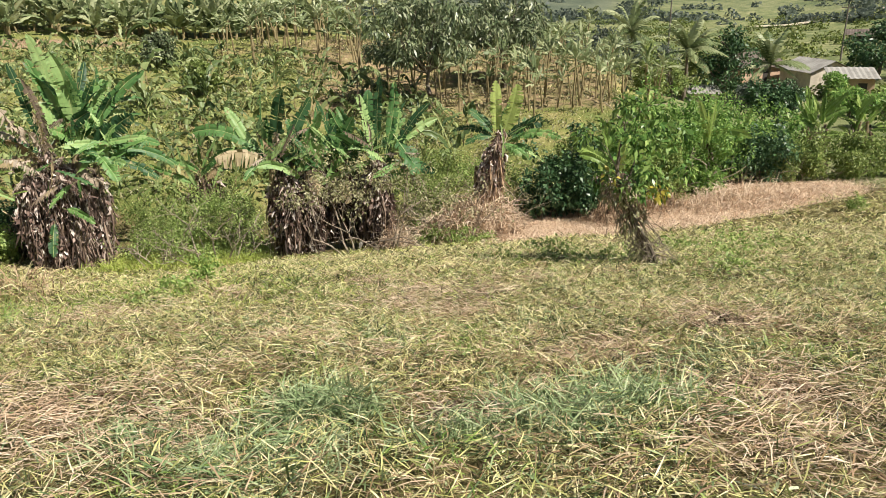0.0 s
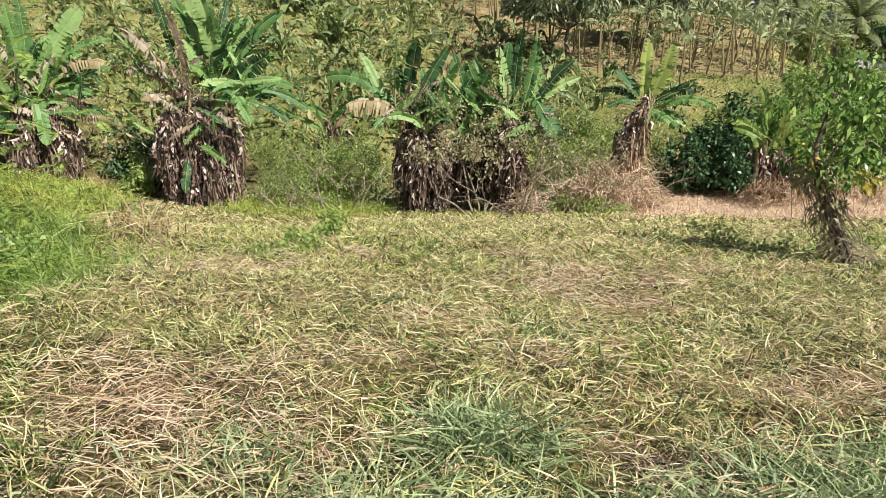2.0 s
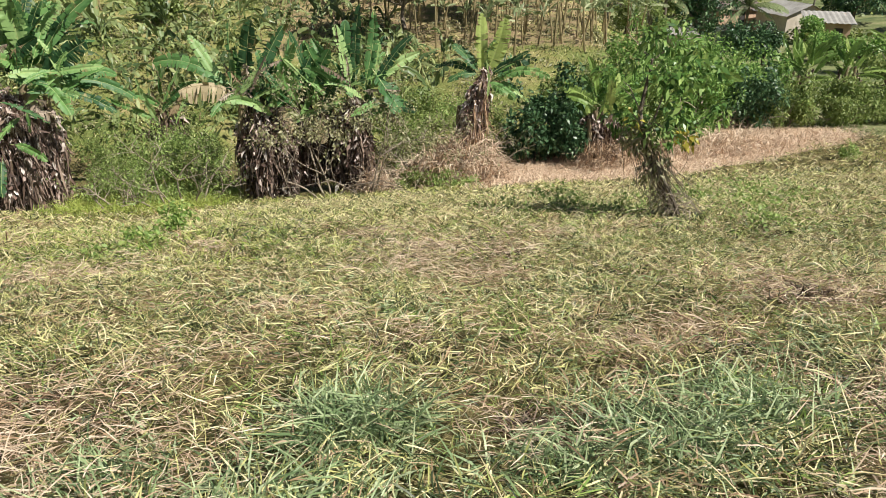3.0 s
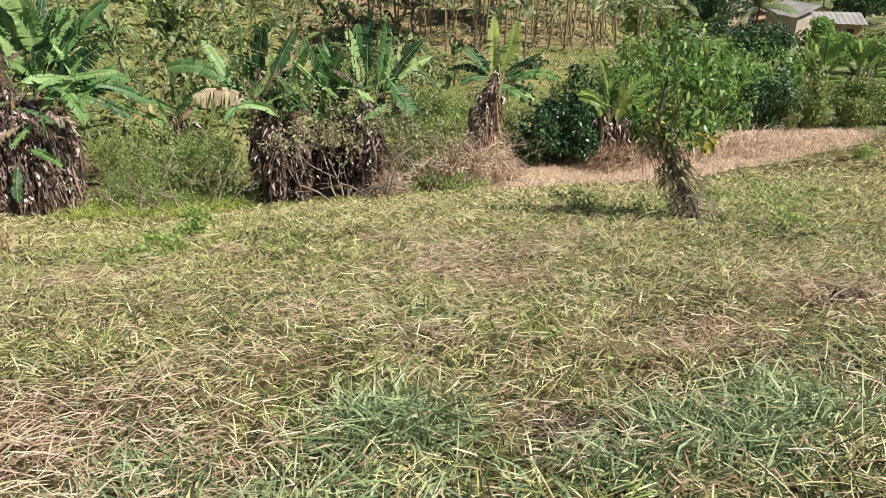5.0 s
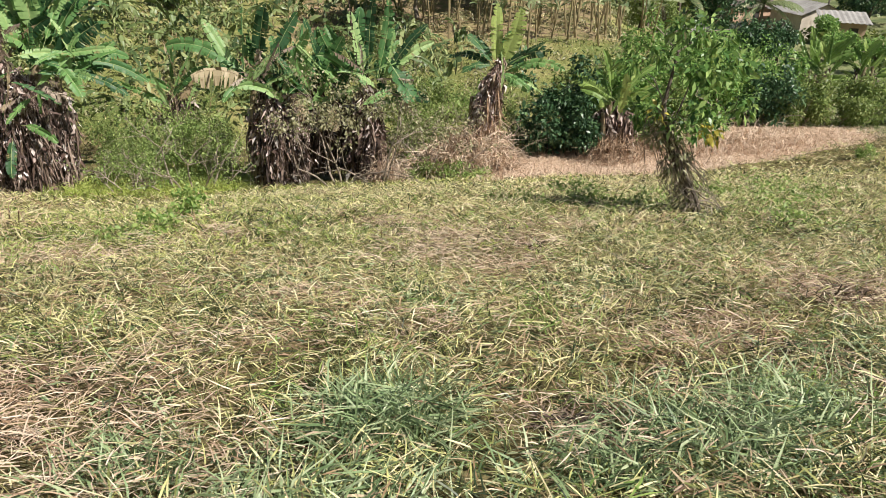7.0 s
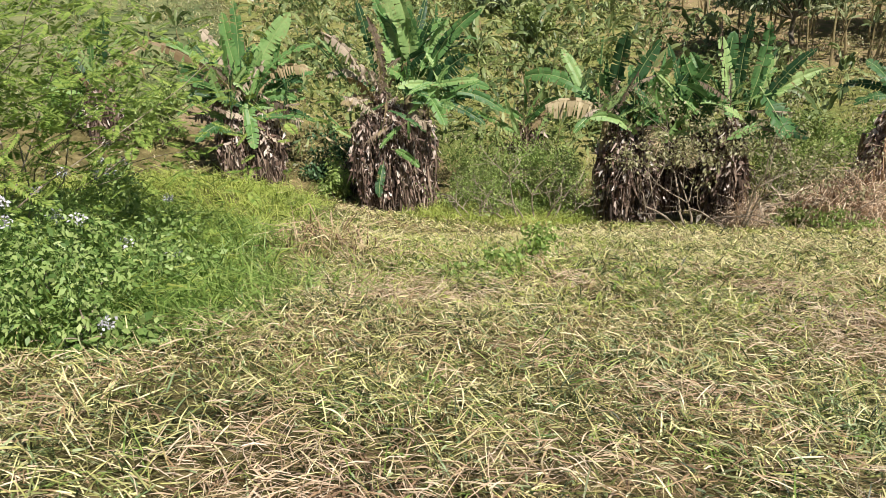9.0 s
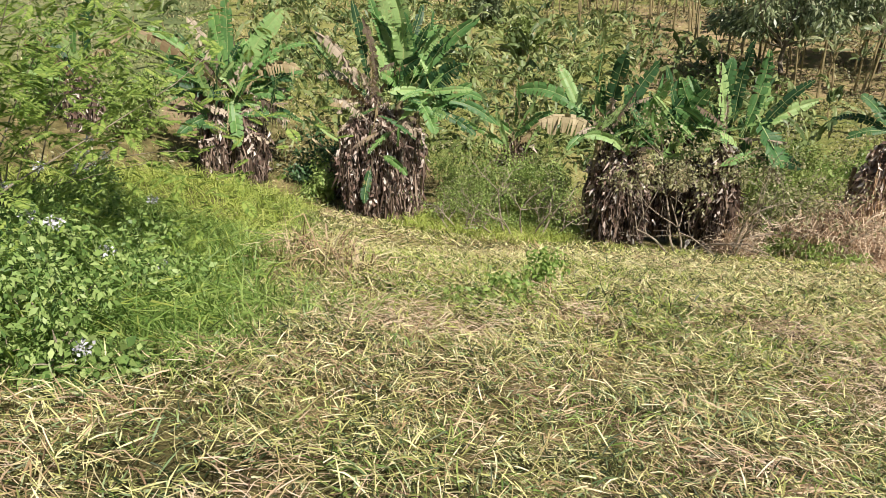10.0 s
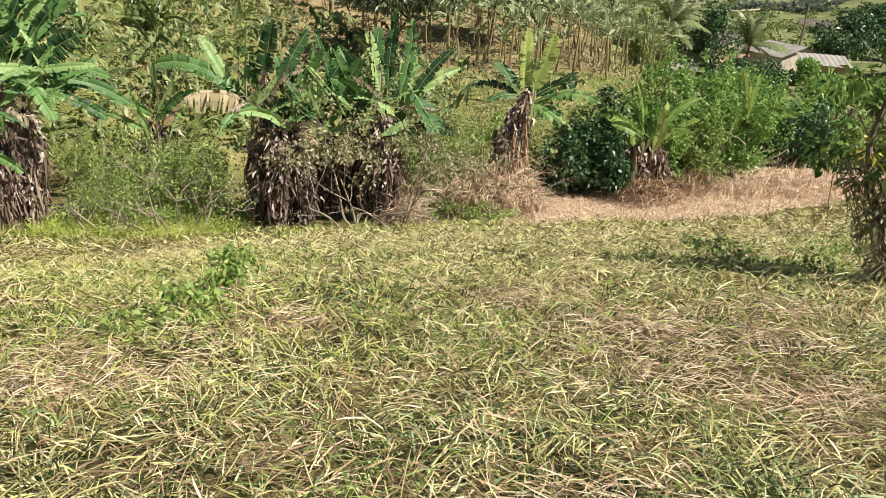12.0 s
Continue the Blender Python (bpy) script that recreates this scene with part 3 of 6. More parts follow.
def wisps(name, g, count, x0, x1, y0, y1, keep, each, lo, hi, w0, w1, skin, label, top=0.12, up=0.55, wide=0.09):
    """Small sheaves of cut blades that fell together, most of them across the slope."""
    c = scatter(g, count, x0, x1, y0, y1, keep)
    n = len(c)
    way = g.uniform(0, 2 * np.pi, n)
    of = np.repeat(np.arange(n), g.integers(max(2, each // 2), each * 3 // 2, n))
    m = len(of)
    turn = way[of] + g.normal(size=m) * 0.45
    xy = c[of] + g.normal(size=(m, 2)) * wide
    base = g.uniform(0.0, top, n)[of] + g.uniform(0, 0.03, m)
    strands(name, g, xy, g.uniform(lo, hi, m), g.uniform(w0, w1, m), g.uniform(-0.08, up, m), g.uniform(0.0, 0.3, m), turn, base, skin, label)


def scatter(rng, count, x0, x1, y0, y1, keep):
    xy = np.column_stack([rng.uniform(x0, x1, count), rng.uniform(y0, y1, count)])
    return xy[rng.random(count) < keep(xy[:, 0], xy[:, 1])]


# ---- which ground lies where ----
def uncut_edge(y):
    return np.interp(y, (3.0, 3.4, 3.9, 4.7, 6.35, 10.0, 12.3, 14.5, 17.0, 20.0), (-4.0, -3.4, -3.2, -2.95, -3.9, -5.6, -7.0, -8.2, -9.9, -11.5))


def uncut(x, y):
    """The strip of tall grass and weeds beside the mown slope."""
    return smooth(0.0, 0.5, uncut_edge(y) - x) * smooth(2.9, 3.3, y) * (1 - smooth(17.0, 18.5, y))


def dead_band(x, y):
    """The sprayed, bleached strip below the slope."""
    low = np.interp(x, (1.5, 4.4, 7.1, 9.5, 13.7, 18.0), (18.5, 18.5, 18.2, 19.2, 20.7, 22.0)) + 0.35 * wave(x, y, 2.5, 6)
    high = np.interp(x, (2.0, 5.0, 7.6, 9.4, 11.8, 15.2, 18.0), (20.6, 21.9, 21.5, 21.6, 23.2, 23.7, 23.8))
    return smooth(-0.4, 0.4, y - low) * (1 - smooth(0.0, 0.8, y - high)) * smooth(1.6, 2.8, x) * (1 - smooth(14.5, 17.5, x))


def zones(x, y):
    far, bearing = np.hypot(x, y), np.degrees(np.arctan2(x, y))
    crop = smooth(22, 25, y) * (1 - smooth(64, 70, far)) * smooth(-40, -34, bearing) * (1 - smooth(17, 24, bearing))
    hay = smooth(66, 80, far) * (1 - smooth(180, 230, far)) * smooth(-36, -27, bearing) * (1 - smooth(-8, -2, bearing))
    pasture = smooth(24, 30, far) * (1 - crop) * 0.9
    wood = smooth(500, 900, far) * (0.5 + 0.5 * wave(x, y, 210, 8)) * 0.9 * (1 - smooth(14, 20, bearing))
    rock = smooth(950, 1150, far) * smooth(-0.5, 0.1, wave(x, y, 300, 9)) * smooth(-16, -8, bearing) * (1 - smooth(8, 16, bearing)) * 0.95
    bare = smooth(425, 440, far) * (1 - smooth(545, 580, far)) * smooth(13, 13.6, bearing - 0.008 * (far - 420)) * (1 - smooth(17.6, 18.2, bearing))
    bare = np.maximum(bare, smooth(480, 500, far) * (1 - smooth(730, 770, far)) * smooth(23.4, 24.2, bearing) * (1 - smooth(30.0, 31.0, bearing)))
    bare = np.maximum(bare, 1.0 * np.exp(-(((far - 56.3) / 1.7) ** 2)) * smooth(-42, -34, bearing) * (1 - smooth(-22, -16, bearing)))
    bare = np.maximum(bare, 0.62 * np.exp(-(((bearing + 39) / 4.0) ** 2 + ((far - 28.5) / 4.5) ** 2)))
    bare = np.maximum(bare, 0.52 * smooth(33, 36, far) * (1 - smooth(56, 60, far)) * smooth(-12, -6, bearing) * (1 - smooth(16, 20, bearing)))
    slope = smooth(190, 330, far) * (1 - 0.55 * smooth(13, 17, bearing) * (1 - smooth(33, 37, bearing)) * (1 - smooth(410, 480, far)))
    return {"slope": slope, "crop": crop * 0.95, "hay": hay, "pasture": pasture, "wood": wood, "rock": rock, "bare": bare, "dry": dead_band(x, y)}


def build_ground():
    bearings = np.concatenate([np.arange(-180, -72, 6.0), np.arange(-72, 60, 0.7), np.arange(60, 180, 6.0)])
    far = np.concatenate([np.arange(0.3, 26, 0.3), 26 * 1.028 ** np.arange(0, 173)])
    q, r = np.meshgrid(np.radians(bearings), far)
    x, y = r * np.sin(q), r * np.cos(q)
    verts = np.column_stack([x.ravel(), y.ravel(), height(x.ravel(), y.ravel())])
    nb, nr = len(bearings), len(far)
    i, j = np.meshgrid(np.arange(nr - 1), np.arange(nb), indexing="ij")
    j2 = (j + 1) % nb
    quads = np.stack([i * nb + j, i * nb + j2, (i + 1) * nb + j2, (i + 1) * nb + j], -1).reshape(-1, 4)
    verts = np.vstack([verts, [[0, 0, float(height(np.zeros(1), np.zeros(1))[0])]]])
    centre = len(verts) - 1
    j = np.arange(nb)
    tris = np.column_stack([np.full(nb, centre), (j + 1) % nb, j])
    me = quick_mesh("ground", verts, quads, tris, "ground")
    me.polygons.foreach_set("use_smooth", [True] * len(me.polygons))
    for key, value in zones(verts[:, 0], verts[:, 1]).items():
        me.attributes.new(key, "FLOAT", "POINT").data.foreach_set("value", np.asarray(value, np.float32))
    return tagged(new("ground", me), "grassy hillside falling to a valley with fields and pasture", "ground", kind="structure")


build_ground()


# ---- banana plants ----
def dead_templates():
    rng = random.Random(5)
    out = []
    for k in range(7):
        b = Build()
        w = (0.10, 0.16, 0.22, 0.13, 0.26, 0.08, 0.18)[k]
        blade_strip(b, (0, 0, 0), (rng.uniform(-0.2, 0.2), 0.0, -1), 1.2, w, 0.2, (rng.uniform(-0.8, 0.8), -1, 0.1), rng, 0.75, 0.9, 9, 0, None, 0.6, 0.45, 0.1)
        out.append((b.mesh("dry_leaf", "dead"), b.mesh("dry_leaf", "tan_leaf")))
    return out


DEAD = dead_templates()


def hanging(h, top, flare):
    """How far out a dead leaf hangs: the skirt narrows to its foot and to its top."""
    return np.interp(h / top, (0.0, 0.3, 0.55, 0.8, 1.0, 1.2), (1 - flare, 1 - 0.3 * flare, 1.0, 0.9, 0.6, 0.35))


def skirt(clump, rng, cx, cy, rx, ry, top, count, low=0.0, lean=0.0, light=0.15, flare=0.38, skins=("fibre", "flake"), leaves=1.0):
    """Dead leaves hanging round the stems in pleats, each a part, over a mass of crumpled fibre."""
    pleats = max(8, int(9 * (rx + ry)))
    step = 2 * math.pi / pleats
    tuck = [(step * (k + rng.uniform(-0.3, 0.3)), rng.uniform(0.74, 1.08), rng.uniform(0.75, 1.08)) for k in range(pleats)]
    for k in range(int(count * leaves * 1.1)):
        q, out, tall = tuck[int(rng.random() * pleats)]
        off = rng.gauss(0, 0.24)
        q += off * step
        h = low + 0.3 + (top * tall - low - 0.2) * rng.random() ** 0.7
        u = rng.uniform(0.9, 1.03) * out * (1 - 0.5 * abs(off) ** 1.5) * float(hanging(h, top, flare))
        s = min(rng.uniform(0.16, 0.42), h / 1.15)
        ob = part("dry_leaf", DEAD[k % len(DEAD)][rng.random() < light], clump)
        ob.matrix_local = Matrix.LocRotScale(
            (cx + rx * u * math.sin(q) + lean * h, cy - ry * u * math.cos(q), h),
            Euler((rng.gauss(-0.03, 0.07), rng.gauss(0, 0.09), q + rng.gauss(0, 0.6))), (s * rng.uniform(0.7, 1.3), s, s))
    centre, reach, tops = (np.array(v) for v in zip(*tuck))
    for skin, each, short, long, thin, wide, out, stray in ((skins[0], 15, 0.3, 1.1, 0.01, 0.035, 1.0, 0.12), (skins[1], 22, 0.06, 0.26, 0.015, 0.055, 1.06, 0.45)):
        n = count * each
        g = np.random.default_rng(int(rng.random() * 1e6))
        pick, off = g.integers(0, pleats, n), g.normal(size=n) * 0.27
        q, h = centre[pick] + off * step, low + (top * 1.05 * tops[pick] - low) * g.random(n) ** 0.8
        r = g.uniform(0.62, 1.02, n) * out * reach[pick] * (1 - 0.45 * np.abs(off) ** 1.5) * hanging(h, top, flare)
        p0 = np.column_stack([cx + rx * r * np.sin(q) + lean * h, cy - ry * r * np.cos(q), h])
        L = np.minimum(g.uniform(short, long, n), h + 0.05)[:, None]
        d = np.column_stack([np.zeros(n), np.zeros(n), -np.ones(n)]) + g.normal(size=(n, 3)) * stray
        d /= np.linalg.norm(d, axis=1)[:, None]
        side = np.cross(d, g.normal(size=(n, 3)))
        side /= np.linalg.norm(side, axis=1)[:, None]
        w = g.uniform(thin, wide, n)[:, None]
        p1 = p0 + d * L * 0.5 + g.normal(size=(n, 3)) * 0.02
        p2 = p1 + (d + g.normal(size=(n, 3)) * stray) * L * 0.5
        v = np.stack([p0 - side * w * 0.5, p0 + side * w * 0.5, p1 + side * w, p1 - side * w, p2], 1).reshape(-1, 3)
        i = np.arange(n)[:, None] * 5
        tagged(part("dry_fibre", quick_mesh("dry_fibre", v, i + np.array([[0, 1, 2, 3]]), i + np.array([[3, 2, 4]]), skin), clump, "frayed grey-brown dead leaf fibre"), kind="stuff")


def stems(clump, rng, places, material="stem"):
    for x, y, h, r, tip in places:
        b = Build()
        n = 7
        b.tube([(x + tip * (k / n) ** 1.3 + rng.gauss(0, 0.012), y + rng.gauss(0, 0.012), h * k / n - 0.06) for k in range(n + 1)], [r * (1 - 0.5 * k / n) for k in range(n + 1)], 9)
        part("pseudostem", b.mesh("pseudostem", material), clump)


def fan_leaf(clump, rng, x0, z0, x1, z1, width, droop, depth, kind, y0=0.0, wild=0.35):
    """One leaf from its foot to its tip, in the plane that faces up the slope; depth leans it away or near."""
    names = {"g": ("leaf", "rib", 0.34), "t": ("tan_leaf", "tan_leaf", 0.9), "d": ("dead_crown", "dead", 0.95), "r": ("leaf", "rib", 0.75), "l": ("leaf_sunlit", "rib", 0.3)}
    width = width * (rng.uniform(0.62, 1.0) if kind in "grl" else 0.9)
    droop = droop * 1.15 + 0.12
    skin, rib, tears = names[kind]
    run = Vector((x1 - x0, depth, z1 - z0))
    length = run.length * (1 + 0.12 * droop)
    way = run.normalized() + Vector((0, 0, 0.42 * droop))
    turn = rng.gauss(0, wild)
    face = Vector((math.sin(turn), -math.cos(turn), rng.gauss(0.4, 0.35)))
    b = Build()
    line = blade_strip(b, (x0, y0 + rng.uniform(-0.15, 0.15), z0), way, length, width, droop, face, rng, tears, rng.uniform(0.05, 0.35) + 0.35 * wild, 22, 0, None, 0.7 if kind in "td" else 0.05, 0.1, 0.1 + 0.25 * wild, 0.15 + 0.4 * wild)
    name = {"g": "leaf", "r": "leaf", "l": "leaf", "t": "withered_leaf", "d": "dry_leaf"}[kind]
    label = {"g": "", "r": "", "l": "", "t": "bleached tan leaf torn into strips", "d": ""}[kind]
    blade = part(name, b.mesh(name, skin), clump, label)
    spine = [q for q in line[::2]] + [line[-1]] if len(line) % 2 == 0 else line[::2]
    r = Build()
    r.tube(spine, [max(0.005, width * 0.024 * (1 - 0.08 * k)) for k in range(len(spine))], 5, 0, False)
    part("midrib", r.mesh("midrib", rib), blade, "pale leaf midrib" if kind in "gr" else "")


def random_fan(clump, rng, count, x, z, reach, width, kinds="ggggr", low=10, high=170, y0=0.0, spread=0.25):
    """Leaves at uneven heights and tilts; most stand steep and overlap."""
    for k in range(count):
        u = 2 * (k + rng.random()) / count - 1
        a = radians(0.5 * (low + high) + 0.5 * (high - low) * math.copysign(abs(u) ** 1.35, u) + rng.gauss(0, 10))
        L = reach * rng.uniform(0.6, 1.2)
        flat = abs(math.cos(a))
        kind = kinds[int(rng.random() * len(kinds))]
        z0 = z + rng.uniform(-0.75, 0.25)
        fan_leaf(clump, rng, x + rng.uniform(-1, 1) * spread, z0, x + math.cos(a) * L, z0 + math.sin(a) * L * 0.95 + 0.1, width * rng.uniform(0.55, 1.2),
                 0.1 + 0.7 * flat * rng.random(), rng.uniform(-0.45, 0.45) * L, kind, y0 + rng.uniform(-0.3, 0.3), 0.9)


def clump_thing(x, y, label, z=None):
    return thing("banana_clump", x, y, label, "banana plant", "banana clumps", facing(x, y), z)


# the large clump beside the uncut grass
rng = random.Random(11)
c = clump_thing(-9.1, 19.0, "tall banana clump with a thick skirt of dead leaves")
stems(c, rng, ((-0.7, 0.1, 3.2, 0.17, 0.1), (-0.2, 0.3, 3.6, 0.19, -0.05), (0.3, 0.0, 3.7, 0.18, 0.15), (0.75, 0.2, 3.0, 0.16, 0.15), (-0.95, 0.35, 2.6, 0.13, -0.2)))
for row in ((0.23, 3.9, 0.12, 6.5, 0.34, 0.05, 0.2, "g"), (0.55, 3.9, 0.62, 6.05, 0.62, 0.1, -0.3, "g"), (0.9, 3.8, 2.4, 5.45, 0.42, 0.35, 0.2, "g"),
            (0.85, 3.4, 2.0, 4.2, 0.75, 0.4, -0.5, "g"), (0.55, 3.7, 1.2, 2.6, 0.48, 0.9, -0.6, "r"), (0.9, 3.25, 2.85, 2.6, 0.38, 0.9, -0.2, "g"),
            (0.95, 3.4, 2.6, 3.25, 0.36, 0.6, 0.3, "g")):
    fan_leaf(c, rng, *row)
for row in ((0.9, 3.1, 2.2, 2.3, 0.32, 0.9, -0.4, "r"), (-0.3, 3.4, -0.65, 5.8, 0.36, 0.1, 0.1, "r"), (0.7, 3.7, 1.6, 5.1, 0.4, 0.4, 0.7, "g"),
            (0.4, 3.8, 1.2, 5.6, 0.34, 0.3, 0.6, "g"), (-0.15, 1.95, 0.5, 1.5, 0.34, 0.8, -0.5, "g"), (-0.35, 1.7, -0.6, 0.8, 0.26, 0.3, -0.5, "g"),
            (-1.0, 3.4, -1.7, 5.0, 0.13, 0.2, 0.2, "g"), (-0.9, 3.3, -1.95, 4.9, 0.10, 0.25, -0.1, "g")):
    fan_leaf(c, rng, *row, y0=-0.5 if row[1] < 2 else 0.0)
for row in ((-0.5, 3.4, -1.35, 5.2, 0.34, 0.5, 0.0, "d"), (-0.1, 3.7, -0.35, 5.4, 0.3, 0.3, -0.3, "d"),
            (-0.6, 3.4, -1.45, 4.3, 0.3, 1.1, 0.2, "d"), (-0.7, 3.3, -1.35, 3.2, 0.3, 1.0, -0.1, "t"), (-0.3, 3.5, -0.8, 4.4, 0.3, 0.8, -0.5, "d"), (0.2, 3.4, 0.0, 2.7, 0.3, 1.0, -0.3, "d"), (0.5, 3.3, 0.6, 2.6, 0.3, 1.0, -0.3, "d")):
    fan_leaf(c, rng, *row)
random_fan(c, rng, 20, 0.6, 3.8, 1.6, 0.38, "ggrr", 10, 125, 0.4, 0.6)
random_fan(c, rng, 16, 0.8, 3.5, 1.2, 0.32, "ggr", -25, 120, -0.3, 0.6)
random_fan(c, rng, 5, -0.4, 3.2, 1.2, 0.3, "rdtd", 60, 200, 0.1)
random_fan(c, rng, 8, 0.9, 3.3, 1.5, 0.34, "ggr", -10, 60, 0.2, 0.5)
random_fan(c, rng, 14, 0.35, 4.0, 1.7, 0.42, "gggr", 62, 118, 0.2, 0.5)
random_fan(c, rng, 9, 0.2, 3.5, 1.05, 0.24, "ggrd", -75, 40, -0.6, 0.6)
random_fan(c, rng, 9, -0.2, 3.4, 0.95, 0.16, "rddt", 215, 275, -0.6, 0.8)
random_fan(c, rng, 9, -0.2, 3.5, 1.05, 0.2, "ddddt", -70, 250, -0.15)
skirt(c, rng, -0.05, 0.15, 1.12, 0.85, 3.3, 290, light=0.1, flare=0.16)

# the double clump, green crowns over two skirts
rng = random.Random(12)
c = clump_thing(-1.85, 19.1, "double banana clump with brown skirts and broad leaves")
stems(c, rng, ((-1.5, 0.1, 2.8, 0.16, 0.0), (-1.1, 0.3, 3.0, 0.17, 0.1), (-0.7, 0.0, 2.6, 0.15, -0.1), (1.3, 0.1, 2.9, 0.16, 0.05), (1.65, 0.3, 2.7, 0.15, 0.15)))
for row in ((-1.5, 2.9, -3.4, 3.7, 0.45, 0.8, 0.2, "g"), (-1.5, 2.9, -2.15, 2.4, 0.24, 0.6, -0.5, "g"), (-1.65, 3.0, -1.6, 4.6, 0.5, 0.1, 0.1, "g"),
            (-1.3, 3.0, -1.1, 4.7, 0.5, 0.1, -0.2, "g"), (-1.1, 3.0, -0.3, 4.4, 0.42, 0.3, 0.3, "g"), (-0.8, 2.7, 0.1, 4.0, 0.4, 0.4, -0.3, "g"),
            (-0.2, 2.6, 0.35, 3.7, 0.42, 0.2, 0.1, "g"), (0.2, 2.6, 0.85, 3.9, 0.4, 0.3, -0.3, "g"), (-1.8, 2.8, -2.6, 4.2, 0.4, 0.4, 0.4, "g")):
    fan_leaf(c, rng, *row)
for row in ((1.4, 2.8, 1.05, 4.5, 0.5, 0.1, 0.2, "g"), (1.5, 2.9, 1.55, 5.0, 0.36, 0.05, 0.0, "r"), (1.7, 2.9, 2.3, 4.7, 0.36, 0.2, 0.3, "r"),
            (1.9, 2.8, 2.9, 4.2, 0.4, 0.4, -0.2, "g"), (1.95, 3.4, 2.5, 2.35, 0.72, 0.3, -0.5, "g"), (1.7, 2.7, 3.2, 3.6, 0.4, 0.6, 0.3, "g"),
            (1.2, 2.7, 0.3, 3.6, 0.38, 0.5, -0.3, "g"), (0.6, 2.4, 1.0, 3.3, 0.4, 0.3, -0.5, "g"), (-0.5, 2.5, -0.1, 3.3, 0.4, 0.4, -0.5, "g"), (2.0, 2.4, 3.0, 2.2, 0.3, 0.7, -0.2, "g")):
    fan_leaf(c, rng, *row)
for row in ((-1.5, 2.85, -2.8, 3.0, 0.5, 0.9, -0.3, "t"), (-1.2, 2.9, -1.3, 3.7, 0.3, 0.9, -0.3, "d"),
            (-0.6, 2.6, -0.3, 2.0, 0.4, 1.0, -0.6, "t"), (0.4, 2.3, 0.5, 1.6, 0.35, 1.0, -0.6, "t"), (2.0, 2.5, 2.5, 1.9, 0.3, 1.0, -0.4, "d"), (1.2, 2.9, 1.05, 4.8, 0.16, 0.2, 0.2, "d")):
    fan_leaf(c, rng, *row)
random_fan(c, rng, 16, -0.9, 2.8, 1.4, 0.38, "ggr", 20, 155, 0.4, 0.8)
random_fan(c, rng, 14, -0.7, 2.6, 1.0, 0.32, "ggr", 15, 165, -0.3, 0.9)
random_fan(c, rng, 14, 1.4, 2.8, 1.5, 0.38, "ggr", 20, 150, 0.4, 0.6)
random_fan(c, rng, 8, 1.3, 2.6, 1.1, 0.34, "ggr", 0, 165, -0.3, 0.5)
random_fan(c, rng, 17, 0.3, 2.6, 1.3, 0.36, "ggr", 30, 150, 0.3, 0.8)
random_fan(c, rng, 7, -1.1, 2.9, 1.05, 0.2, "ddddt", -70, 250, -0.15)
skirt(c, rng, -0.9, 0.15, 0.88, 0.7, 2.5, 200, light=0.1, flare=0.12)
# added backing behind the gap between the two skirts, to keep it dark
skirt(c, rng, 0.4, 0.95, 0.65, 0.3, 2.5, 80, low=0.1, flare=0.0)
random_fan(c, rng, 6, 1.4, 2.9, 1.05, 0.2, "ddddt", -70, 250, -0.15)
skirt(c, rng, 1.42, 0.0, 0.5, 0.5, 2.6, 130, light=0.15, flare=-0.1)

# the thin clump above a heap of straw
rng = random.Random(13)
c = clump_thing(2.85, 20.9, "slender banana plant hung with dead leaves above straw")
stems(c, rng, ((0.1, 0.0, 3.0, 0.12, 0.3), (-0.35, 0.2, 2.2, 0.11, 0.1)))
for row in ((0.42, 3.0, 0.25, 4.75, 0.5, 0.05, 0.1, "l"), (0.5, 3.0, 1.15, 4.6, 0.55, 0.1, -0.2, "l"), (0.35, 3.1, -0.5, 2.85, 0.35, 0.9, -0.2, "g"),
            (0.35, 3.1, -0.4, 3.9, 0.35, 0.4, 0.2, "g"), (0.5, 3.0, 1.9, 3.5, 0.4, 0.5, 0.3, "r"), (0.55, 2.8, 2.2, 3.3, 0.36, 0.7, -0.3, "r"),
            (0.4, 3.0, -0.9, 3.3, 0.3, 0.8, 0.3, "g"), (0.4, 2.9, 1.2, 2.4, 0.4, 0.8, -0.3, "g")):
    fan_leaf(c, rng, *row)
random_fan(c, rng, 12, 0.6, 2.9, 1.15, 0.24, "grr", -40, 130, 0.1, 0.3)
skirt(c, rng, -0.3, -0.1, 0.36, 0.3, 3.1, 100, lean=0.24, light=0.6, flare=-0.9, skins=("red", "flake"), leaves=0.4)

# the clump behind the tall grass
rng = random.Random(14)
c = clump_thing(-13.7, 18.6, "dark banana clump behind tall grass")
stems(c, rng, ((-0.5, 0.1, 2.6, 0.15, -0.05), (0.1, 0.2, 3.0, 0.17, 0.0), (0.5, 0.0, 2.5, 0.14, 0.1)))
for row in ((0.0, 2.9, -0.3, 4.9, 0.4, 0.05, 0.2, "g"), (0.2, 2.9, 1.6, 4.7, 0.55, 0.3, 0.1, "g"), (0.3, 2.8, 2.1, 4.0, 0.4, 0.6, -0.2, "r"),
            (-0.2, 2.8, -1.9, 4.2, 0.4, 0.5, 0.2, "r"), (-0.3, 2.7, -1.5, 3.6, 0.45, 0.5, -0.3, "g"), (0.1, 2.2, 0.15, 3.3, 0.5, 0.1, -0.6, "g"),
            (-0.1, 2.0, -1.4, 1.6, 0.4, 0.5, -0.7, "g"), (0.3, 2.4, 1.4, 2.5, 0.4, 0.8, -0.3, "g"), (0.1, 2.8, 0.12, 1.3, 0.6, 0.3, -0.8, "g"), (0.0, 3.0, 0.25, 5.2, 0.4, 0.05, 0.2, "g")):
    fan_leaf(c, rng, *row)
